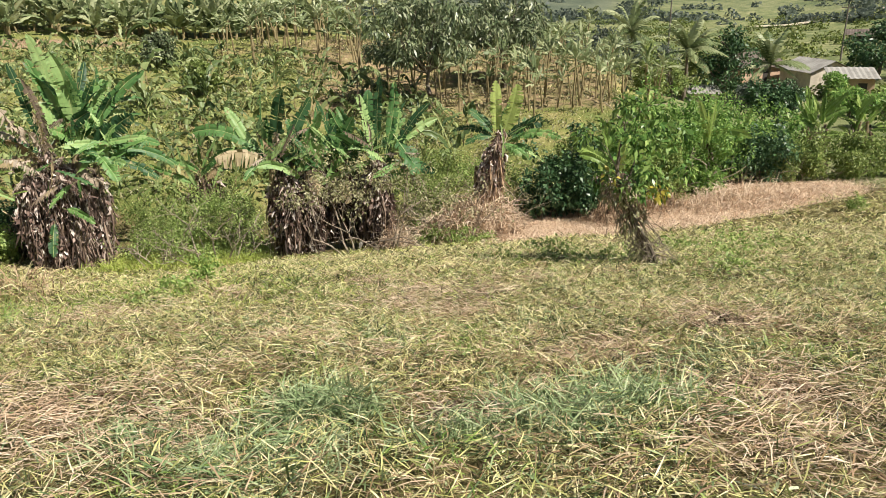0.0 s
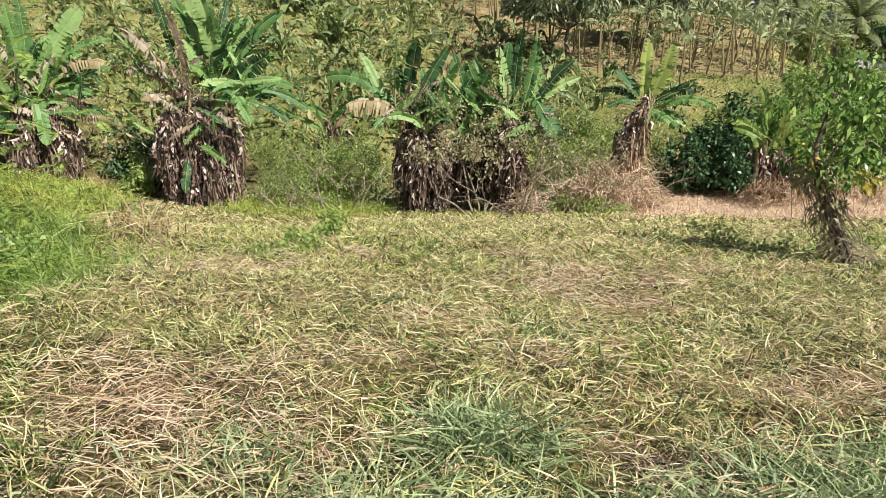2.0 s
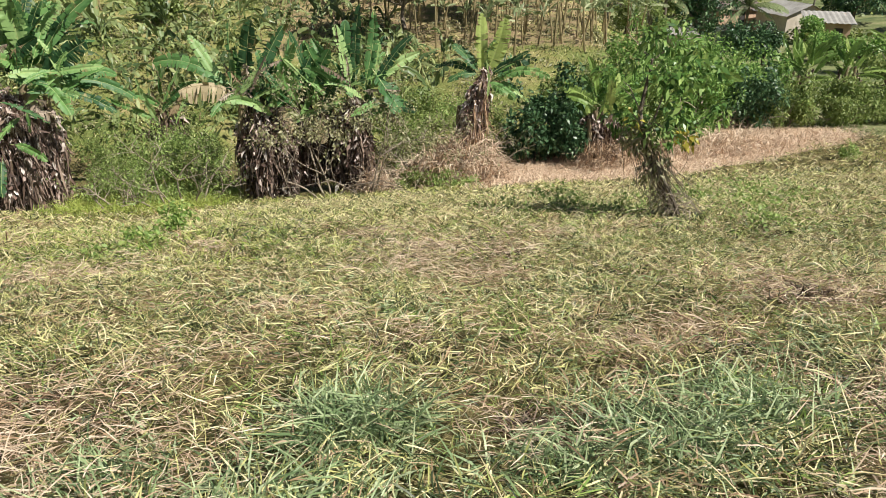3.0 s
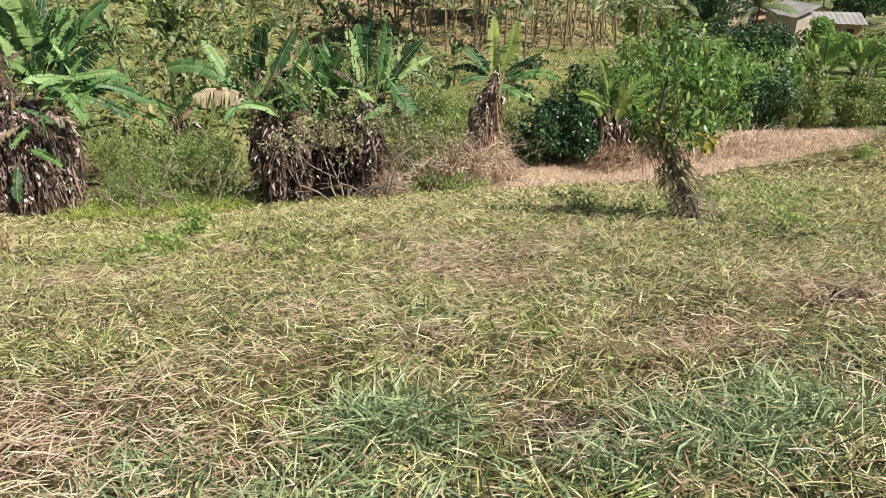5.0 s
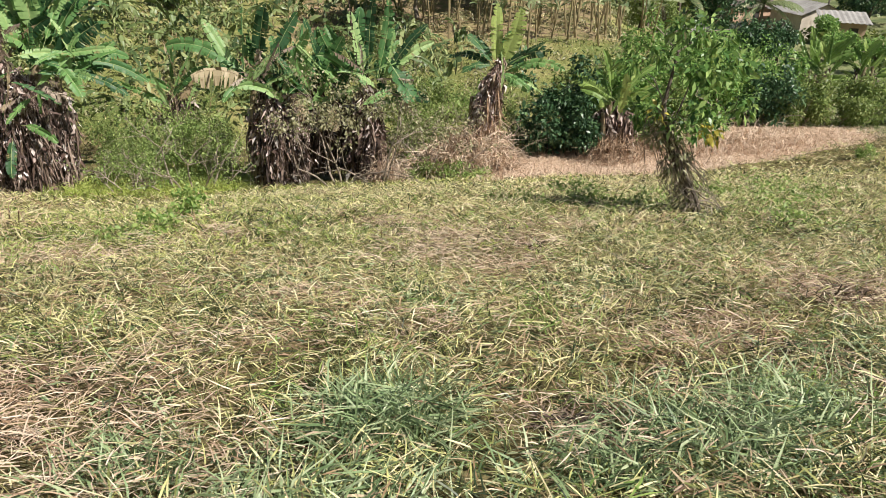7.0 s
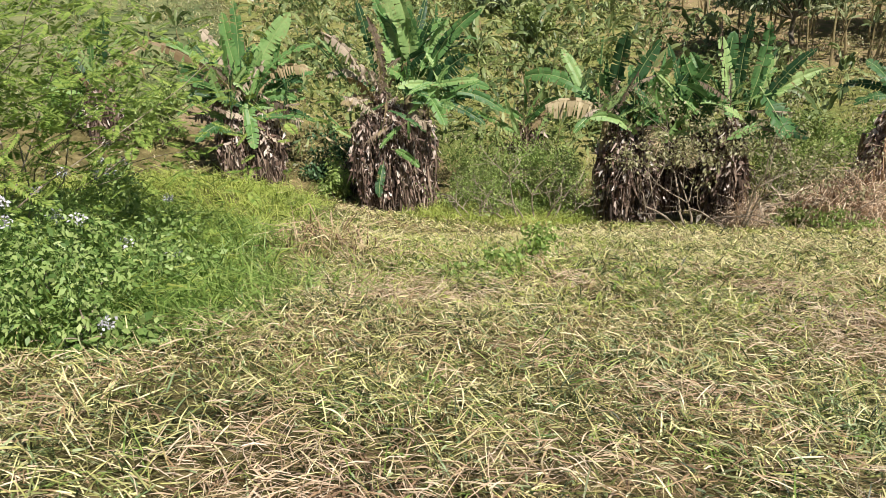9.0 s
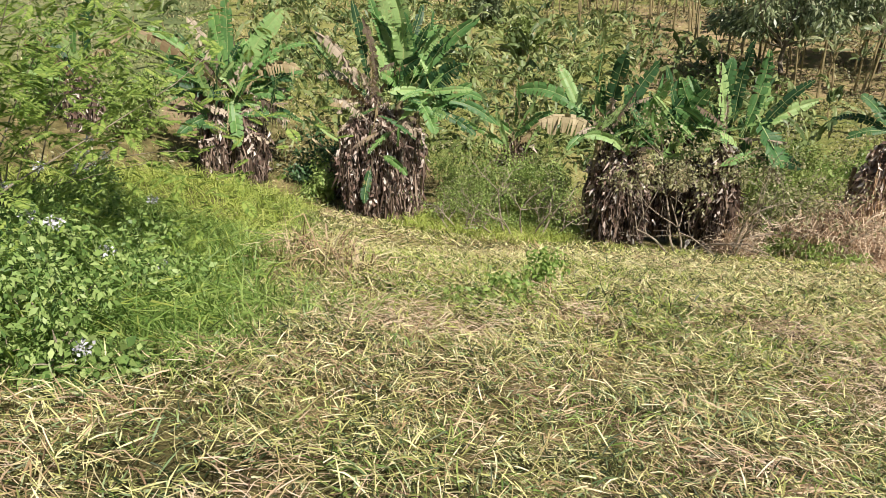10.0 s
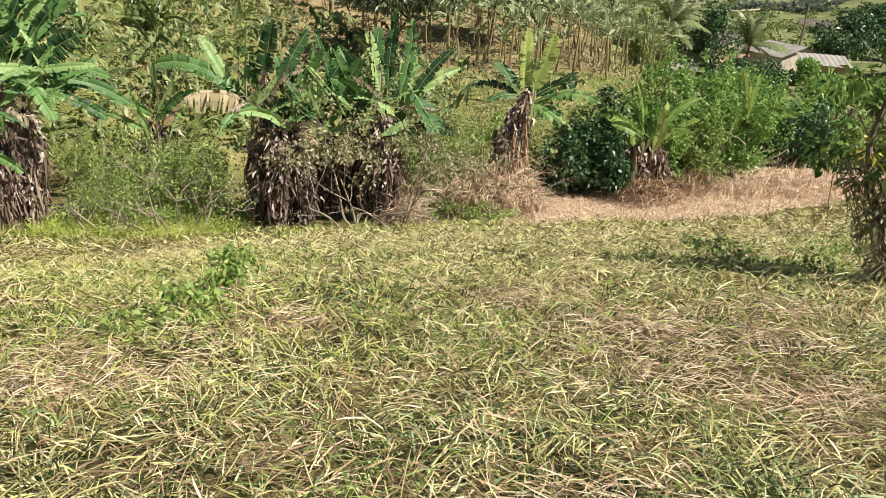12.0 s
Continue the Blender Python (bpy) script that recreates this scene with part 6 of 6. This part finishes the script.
def far_trees():
    g = np.random.default_rng(90)
    blobs = []
    spots = []
    for b0, b1, r0, r1, n, w in ((18.6, 23.2, 395, 440, 30, 13), (30.6, 44, 430, 700, 90, 13), (12, 18, 620, 900, 46, 13), (-10, 12, 260, 600, 45, 8), (-30, 10, 420, 1000, 40, 9), (24, 30, 345, 420, 7, 5), (14, 34, 240, 330, 12, 4), (19, 30, 790, 900, 40, 12), (-70, -40, 100, 300, 40, 6), (-40, -28, 150, 300, 30, 7)):
        for k in range(n):
            b, r = g.uniform(b0, b1), g.uniform(r0, r1)
            x, y = polar(b, r)
            spots.append((x, y, w * g.uniform(0.5, 1.2)))
    for x, y, w in spots:
        z = ground_z(x, y)
        for k in range(4):
            blobs.append((x + g.normal() * w * 0.35, y + g.normal() * w * 0.35, z + w * g.uniform(0.2, 0.55), w * 0.34, w * 0.34, w * 0.26))
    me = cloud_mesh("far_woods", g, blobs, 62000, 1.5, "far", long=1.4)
    tagged(new("far_woods", me), "scattered dark trees on distant hills", "trees", kind="stuff")
    low = []
    for b0, b1, r0, r1, n, w in ((9, 44, 62, 130, 420, 2.2), (9, 44, 120, 300, 520, 3.6), (-6, 14, 66, 200, 300, 3.0), (-70, -30, 62, 130, 260, 2.0), (-30, -4, 70, 150, 60, 1.4)):
        for k in range(n):
            x, y = polar(g.uniform(b0, b1), g.uniform(r0, r1))
            if wave(x, y, 30, 14) + g.normal() * 0.4 < -0.1:
                continue
            s = w * g.uniform(0.35, 1.1)
            low.append((x, y, ground_z(x, y) + s * 0.2, s * 0.6, s * 0.6, s * 0.35))
    me = cloud_mesh("valley_scrub", g, low, 46000, 0.55, "olive", long=1.5)
    tagged(new("valley_scrub", me), "rough green scrub over the valley and pasture", "scrub", kind="stuff")
    low = []
    for k in range(1000):
        x, y = polar(g.uniform(-14, 44), 230 * (760 / 230) ** g.random())
        if wave(x, y, 90, 25) + g.normal() * 0.35 < 0.0:
            continue
        s = g.uniform(1.5, 5.0)
        low.append((x, y, ground_z(x, y) + s * 0.15, s, s, s * 0.4))
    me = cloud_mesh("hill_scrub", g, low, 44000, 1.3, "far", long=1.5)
    tagged(new("hill_scrub", me), "scrub patches on the far hills, greyed with painted haze", "scrub", kind="stuff")
    low = []
    for k in range(900):
        bearing, r = g.uniform(-50, 19), g.uniform(23, 58)
        if -44 < bearing < -33 and 25 < r < 34:
            continue
        x, y = polar(bearing, r)
        s = g.uniform(0.25, 0.7)
        low.append((x, y, ground_z(x, y) + s * 0.25, s, s, s * 0.45))
    crop = []
    for k in range(620):
        bearing, r = g.uniform(-33, 4), 25 + 29 * g.random() ** 0.8
        if wave(*polar(bearing, r), 9, 33) + g.normal() * 0.4 < -0.25 or r > np.interp(bearing, (-33, -13, -4, 4), (53, 50, 45, 36)):
            continue
        x, y = polar(bearing, r)
        s = g.uniform(0.5, 1.0)
        crop.append((x, y, ground_z(x, y) + s * 0.55, s, s, s * 0.5))
    me = cloud_mesh("field_crop_leaves", g, crop, 7000, 0.55, "crop_bits", long=5.0, droop=0.7)
    tagged(new("field_crop_leaves", me), "dense drooping dark leaves of the low crop", "crops", kind="stuff")
    me = cloud_mesh("field_weeds", g, low, 34000, 0.16, "dry_green", long=2.4)
    tagged(new("field_weeds", me), "low ragged weeds between the crops", "weeds", kind="stuff")


far_trees()


def boulders():
    r = random.Random(77)
    for k in range(34):
        bearing, far = -46.5 + 10.6 * (k % 17) / 17 + r.gauss(0, 0.25), 73.5 + r.uniform(-1, 1) + 1.5 * (k // 17)
        x, y = polar(bearing, far)
        bm = bmesh.new()
        bmesh.ops.create_icosphere(bm, subdivisions=3, radius=1.0)
        s = r.uniform(0.5, 1.0) + 0.25 * (k // 17)
        for v in bm.verts:
            q = noise.noise(v.co * 1.7 + Vector((k, 0, 0)))
            v.co = v.co * (1 + 0.5 * q + 0.35 * noise.noise(v.co * 4.3 + Vector((0, k, 0))))
            v.co = Vector((v.co.x * s * 1.3, v.co.y * s, v.co.z * s * 1.5))
        me = bpy.data.meshes.new("boulder")
        bm.to_mesh(me)
        bm.free()
        me.materials.append(M["rock"])
        me.polygons.foreach_set("use_smooth", [True] * len(me.polygons))
        ob = new("boulder", me)
        ob.matrix_world = pose(x, y, ground_z(x, y) + s * 0.25, 0, 0, r.uniform(0, 360))
        tagged(ob, "grey weathered boulder in a rocky outcrop", "boulder", "rocky outcrop")


boulders()


# ---- grass ----
def mown(x, y):
    return (1 - uncut(x, y)) * (1 - dead_band(x, y)) * (1 - smooth(0.0, 1.2, y - np.interp(x, (2.0, 7.0, 9.5, 13.7, 18.0), (18.3, 18.3, 19.2, 21.0, 22.5))))


def grass():
    g = np.random.default_rng(3)

    def cover(name, count, x0, x1, y0, y1, keep, lo, hi, w0, w1, l0, l1, skin, label, curl=0.4, base=None):
        xy = scatter(g, count, x0, x1, y0, y1, keep)
        n = len(xy)
        me = blades(name, g, xy, g.uniform(lo, hi, n), g.uniform(w0, w1, n), g.uniform(l0, l1, n), skin, curl, base=None if base is None else g.uniform(0, base, n))
        tagged(new(name, me), label, "grass", kind="stuff")

    inside = lambda x, y, spread=0.95, margin=2.2: (np.abs(x + 0.8) < margin + (y + 1.5) * spread)
    near = lambda x, y: mown(x, y) * inside(x, y)
    flecks = lambda x, y: near(x, y) * smooth(0.05, 0.7, wave(x, y, 2.3, 12) + 0.4 * wave(x, y, 0.8, 13))
    mat = "cut grass lying in a dry yellow-green mat"
    heaps = ((-1.4, 2.5, 0.8), (-1.0, 1.95, 0.55), (-1.9, 2.9, 0.45), (2.6, 2.25, 0.8), (2.1, 1.5, 0.6), (0.6, 6.5, 0.8), (0.68, 2.42, 0.35), (-0.62, 2.13, 0.35), (0.8, 2.15, 0.3), (0.25, 3.55, 0.35),
             (1.75, 3.4, 0.5), (2.85, 4.0, 0.7), (-2.5, 5.9, 0.75), (-3.0, 5.6, 0.45), (0.9, 5.2, 0.5), (-1.6, 6.8, 0.45), (1.9, 6.9, 0.5), (-0.4, 4.3, 0.3), (-0.9, 3.2, 0.25), (1.34, 6.04, 0.5), (0.03, 7.5, 0.5), (0.4, 5.6, 0.7))
    heap = lambda x, y: np.clip(1.25 * sum(np.exp(-(((x - a) ** 2 + ((y - b) * 1.2) ** 2) / (0.5 * w * w))) for a, b, w in heaps) + 0.35 * wave(x, y, 0.5, 24), 0, 1) * (y < 9.5)
    pile = lambda x, y: near(x, y) * (1 - 0.8 * heap(x, y)) * (0.32 + 0.68 * smooth(-0.35, 0.45, 0.8 * wave(x, y, 0.55, 21) + 0.5 * wave(x, y, 1.6, 22) + 0.6 * wave(x, y, 0.21, 23)))
    cover("cut_grass", 165000, -6, 6.5, 0.5, 6.5, pile, 0.04, 0.14, 0.0032, 0.0075, -0.1, 0.95, "cut", mat, 0.3, 0.10)
    cover("cut_grass", 16000, -7, 7, 0.5, 6.5, pile, 0.10, 0.22, 0.003, 0.006, -0.1, 0.5, "cut", mat, 0.12, 0.11)
    sunny = lambda x, y: near(x, y) * np.exp(-(((x + 3.6 + 0.45 * (y - 9)) / 2.4) ** 2 + ((y - 9.3) / 3.0) ** 2))
    cover("yellow_green_cuttings", 90000, -10, 2, 5.5, 16, sunny, 0.05, 0.17, 0.006, 0.014, -0.1, 1.0, "tall", "short yellow-green cut grass", 0.3, 0.12)
    cover("leaf_bits", 40000, -9, 9, 6.5, 13, pile, 0.05, 0.12, 0.009, 0.018, -0.2, 1.0, "lush", "small green leaf scraps in the mat", 0.3, 0.12)
    cover("leaf_bits", 30000, -7, 7, 0.5, 7, pile, 0.025, 0.06, 0.006, 0.012, -0.2, 1.0, "fresh", "small green leaf scraps in the mat", 0.3, 0.12)
    cover("cut_grass", 18000, -7, 7, 0.5, 7, pile, 0.04, 0.15, 0.003, 0.007, 0.4, 1.3, "cut", mat, 0.5, 0.10)
    cover("cut_grass", 36000, -12, 13, 7, 13, pile, 0.07, 0.2, 0.006, 0.013, 0.4, 1.3, "cut", mat, 0.5, 0.10)
    cover("cut_grass", 118000, -12, 13, 6.5, 12, pile, 0.06, 0.2, 0.006, 0.013, -0.05, 1.0, "cut", mat, 0.3, 0.11)
    cover("cut_grass", 70000, -14, 20, 12, 22.5, pile, 0.10, 0.30, 0.012, 0.026, 0.0, 0.9, "cut", mat, 0.4, 0.11)
    wisps("cut_grass", g, 9000, -7, 7, 0.5, 7, pile, 9, 0.05, 0.15, 0.0033, 0.0075, "cut", mat, 0.12, 0.9)
    wisps("cut_grass", g, 8000, -11, 12, 7, 13, pile, 6, 0.08, 0.20, 0.005, 0.011, "cut", mat, 0.13, 0.7)
    wisps("bleached_straw", g, 1500, -6, 7, 0.5, 8, near, 2, 0.10, 0.30, 0.003, 0.005, "straw", "long bleached straw stalks", 0.12, 0.9, 0.12)
    cover("green_regrowth", 12000, -7, 7, 0.5, 8, pile, 0.07, 0.18, 0.005, 0.010, 0.0, 0.9, "fresh", "fresh green blades growing through the cut mat", 0.5, 0.12)
    cover("rotting_straw", 44000, -8, 8, 0.5, 9.5, flecks, 0.06, 0.28, 0.003, 0.009, -0.1, 0.5, "red", "brown rotting straw in patches", 0.3, 0.13)
    cover("rotting_straw", 14000, -10, 12, 9.5, 16, flecks, 0.10, 0.30, 0.008, 0.018, -0.1, 0.5, "red", "brown rotting straw in patches", 0.3, 0.13)
    cover("bleached_straw", 12000, -8, 9, 0.5, 9, near, 0.07, 0.26, 0.0025, 0.005, -0.15, 0.45, "straw", "long bleached straw stalks", 0.15, 0.14)
    cover("bleached_straw", 22000, -12, 13, 8, 15, near, 0.12, 0.40, 0.006, 0.010, -0.15, 0.5, "straw", "long bleached straw stalks", 0.15, 0.14)
    sprigs = lambda x, y: near(x, y) * (1 - heap(x, y)) * smooth(0.1, 0.8, wave(x, y, 1.7, 15) + 0.5 * wave(x, y, 5, 16))
    cover("green_regrowth", 40000, -8, 9, 0.5, 12, sprigs, 0.06, 0.22, 0.005, 0.012, 0.1, 1.2, "lush", "fresh green blades growing through the cut mat", 0.6, 0.06)
    cover("green_regrowth", 36000, -14, 20, 11, 22.5, lambda x, y: near(x, y) * smooth(-0.3, 0.6, wave(x, y, 4, 16)), 0.10, 0.26, 0.01, 0.02, 0.2, 1.2, "tall", "fresh green blades growing through the cut mat", 0.7)
    patches = lambda x, y: near(x, y) * (1 - heap(x, y)) * smooth(0.15, 0.55, wave(x, y, 1.0, 41) + 0.5 * wave(x, y, 0.4, 42))
    cover("green_regrowth", 42000, -6, 6.5, 0.5, 9, patches, 0.04, 0.15, 0.004, 0.009, 0.0, 1.1, "lush", "green patches of short grass in the cut mat", 0.5, 0.12)
    browns = lambda x, y: near(x, y) * smooth(0.2, 0.6, wave(x, y, 0.9, 43) + 0.5 * wave(x, y, 0.35, 44))
    cover("rotting_straw", 32000, -6, 6.5, 0.5, 9, browns, 0.05, 0.2, 0.003, 0.007, -0.1, 0.6, "red", "brown rotting straw in patches", 0.3, 0.14)
    spread = lambda x, y: near(x, y) * heap(x, y)
    cover("strewn_straw", 60000, -4, 4.5, 0.8, 9, spread, 0.04, 0.20, 0.0025, 0.006, -0.1, 0.6, "pale", "pale dry straw strewn in patches", 0.3, 0.16)
    cover("strewn_straw", 20000, -4, 4.5, 0.8, 9, spread, 0.04, 0.18, 0.003, 0.008, -0.1, 0.6, "red", "brown dry straw strewn in patches", 0.3, 0.16)
    cover("cut_grass", 15000, -8, 8, -5, 0.6, lambda x, y: 0.6 + 0.4 * wave(x, y, 1.5, 27), 0.1, 0.26, 0.01, 0.022, 0.0, 0.8, "cut", mat, 0.4, 0.08)
    cover("thicket_grass", 9000, -8.3, -3.6, 17.2, 21.5, lambda x, y: 0.5 + 0.5 * smooth(-0.4, 0.4, wave(x, y, 1.3, 28)), 0.2, 0.6, 0.01, 0.022, 0.4, 1.4, "tall", "rank bright grass between banana clumps", 1.0)
    cover("thicket_grass", 3000, -3.6, 2.4, 17.4, 18.6, lambda x, y: smooth(-0.3, 0.5, wave(x, y, 1.1, 29)), 0.12, 0.35, 0.01, 0.02, 0.4, 1.4, "tall", "rank bright grass below banana clumps", 1.0)
    band = lambda x, y: dead_band(x, y)
    cover("bleached_grass", 62000, 1, 18, 16.5, 23.5, band, 0.12, 0.34, 0.008, 0.018, 0.1, 1.2, "pale", "bleached pinkish dead grass", curl=0.8)
    side = lambda x, y: uncut(x, y) * (x > -19) * smooth(0.2, 1.5, uncut_edge(y) - x)
    verge = lambda x, y: uncut(x, y) * (1 - smooth(1.0, 2.2, uncut_edge(y) - x))
    cover("verge_grass", 34000, -10, -2.5, 2.8, 13, verge, 0.12, 0.38, 0.005, 0.011, 0.2, 1.25, "lush", "short lush green grass at the mown edge", curl=0.9)
    cover("verge_grass", 14000, -10, -2.5, 2.8, 13, verge, 0.12, 0.34, 0.004, 0.009, 0.0, 1.0, "cut", "short dry grass at the mown edge", curl=0.8)
    cover("tall_grass", 46000, -15, -3, 3, 18, side, 0.28, 0.7, 0.008, 0.018, 0.35, 1.25, "tall", "tall bright green uncut grass", curl=1.1)
    cover("tall_grass", 42000, -8.5, -3, 3, 8.5, side, 0.25, 0.65, 0.006, 0.014, 0.35, 1.3, "lush", "tall green uncut grass near weeds", curl=1.0)
    field = lambda x, y: ((y > 20.5) | (x < -9.8)) * (1 - dead_band(x, y)) * (1 - uncut(x, y)) * (0.35 + 0.65 * smooth(-0.2, 0.5, wave(x, y, 6, 18)))
    cover("field_grass", 28000, -24, 14, 17.3, 34, field, 0.15, 0.45, 0.012, 0.03, 0.4, 1.4, "vine", "rough grass and weeds on the field", curl=0.9)
    cover("field_grass", 32000, -26, 16, 17.3, 34, field, 0.15, 0.4, 0.012, 0.03, 0.2, 1.2, "cut", "rough grass and weeds on the field", curl=0.9)
    cover("field_grass", 26000, -46, 16, 34, 58, lambda x, y: 0.3 + 0.7 * smooth(-0.1, 0.6, wave(x, y, 7, 19)), 0.2, 0.5, 0.02, 0.05, 0.2, 1.2, "cut", "rough grass and weeds on the field", curl=0.9)


grass()


def tuft(x, y, wide, count, lo, hi, skin, label, seed, category="grass tuft", name="grass_tuft", up=(0.25, 1.25), curl=0.8, w=(0.005, 0.011)):
    g = np.random.default_rng(seed)
    xy = np.column_stack([x + g.normal(size=count) * wide * 0.4, y + g.normal(size=count) * wide * 0.34])
    me = blades(name, g, xy, g.uniform(lo, hi, count), g.uniform(*w, count), g.uniform(*up, count), skin, curl)
    tagged(new(name, me), label, category, kind="stuff")


for n, (x, y, wide, count, lo, hi) in enumerate(((0.02, 2.42, 0.36, 560, 0.16, 0.42), (1.25, 2.15, 0.52, 760, 0.14, 0.38), (-0.85, 2.1, 0.4, 200, 0.12, 0.3), (-0.2, 1.75, 0.5, 520, 0.15, 0.36), (1.7, 2.45, 0.5, 420, 0.14, 0.36),
                                                 (0.75, 2.0, 0.4, 220, 0.12, 0.3), (2.4, 3.1, 0.6, 220, 0.12, 0.3), (-3.6, 5.6, 0.8, 420, 0.2, 0.5), (-3.8, 4.8, 0.7, 380, 0.2, 0.5), (-3.3, 4.2, 0.6, 300, 0.18, 0.42), (-4.6, 7.0, 0.9, 480, 0.25, 0.6),
                                                 (0.2, 4.3, 0.6, 160, 0.1, 0.26), (-0.6, 5.0, 0.6, 160, 0.1, 0.26), (1.6, 4.6, 0.6, 140, 0.1, 0.26))):
    tuft(x, y, wide, count if x < -3 else int(count * 1.5), lo, hi, "lush" if x < -3 else "fresh", "tuft of fresh green grass at the mown edge" if x < -3 else "tuft of fresh blue-green grass", 500 + n)
for n, (x, y, wide, count) in enumerate(((2.95, 4.05, 0.6, 420), (2.05, 3.2, 0.5, 300), (1.65, 3.1, 0.4, 260), (0.6, 6.7, 0.6, 360), (-0.05, 7.7, 0.5, 260), (1.4, 6.9, 0.6, 360), (2.45, 2.45, 0.6, 380), (-1.5, 2.6, 0.7, 460), (-2.7, 5.2, 1.0, 460), (-1.7, 6.6, 0.8, 320), (-4.0, 6.5, 0.5, 420))):
    tuft(x, y, wide, count, 0.15, 0.45, "red", "heap of brown matted dead grass", 530 + n, "dead grass", "matted_straw", (-0.1, 0.7), 0.6, (0.004, 0.010))


for n, (x, y, wide, count) in enumerate(((2.95, 4.03, 0.2, 190), (1.36, 6.06, 0.16, 140), (2.02, 3.12, 0.14, 90), (0.68, 2.42, 0.1, 60), (0.02, 7.5, 0.2, 120))):
    tuft(x, y, wide, count, 0.08, 0.26, "fibre", "dark dead blades at a hole in the cut grass", 560 + n, "dead grass", "matted_straw", (0.0, 1.0), 0.5, (0.006, 0.014))


def straw_heap(x, y, wide, deep, high, count, seed, label, size=1.0):
    """A mound of dead stalks."""
    g = np.random.default_rng(seed)
    q, u = g.uniform(0, 2 * np.pi, count), g.random(count) ** 0.5
    xy = np.column_stack([x + np.cos(q) * u * wide, y + np.sin(q) * u * deep])
    base = high * (1 - u ** 2) * g.uniform(0.3, 1.0, count)
    me = blades("dead_stalk_mound", g, xy, size * g.uniform(0.35, 0.95, count), size * g.uniform(0.008, 0.022, count), g.uniform(-0.2, 1.25, count), "red" if seed % 2 else "straw" if size < 0.9 else "pale", 1.3, base=base)
    tagged(new("dead_stalk_mound", me), label, "straw", kind="stuff")


straw_heap(2.4, 20.3, 1.4, 0.8, 1.15, 2400, 551, "mound of tangled pinkish dead stalks", 1.2)
straw_heap(2.3, 20.1, 1.5, 0.8, 1.0, 2600, 552, "mound of tangled bleached dead stalks", 1.3)
straw_heap(3.0, 20.7, 0.8, 0.5, 1.5, 900, 560, "mound of tangled bleached dead stalks", 1.2)
straw_heap(7.1, 21.1, 0.9, 0.6, 0.7, 900, 553, "mound of tangled brown dead stalks")
straw_heap(8.6, 21.6, 0.8, 0.5, 0.5, 600, 555, "mound of tangled brown dead stalks")
straw_heap(11.5, 21.4, 2.2, 0.8, 0.5, 1300, 554, "mound of bleached pinkish grass")
straw_heap(-4.2, 7.05, 0.6, 0.35, 0.4, 260, 559, "dry brown tuft of dead stalks at the mown edge", 0.75)
straw_heap(-4.15, 7.0, 0.6, 0.35, 0.35, 260, 558, "dry brown tuft of dead stalks at the mown edge", 0.62)
straw_heap(0.1, 18.6, 0.5, 0.3, 0.8, 500, 556, "bundle of pale dead stalks below banana leaves")
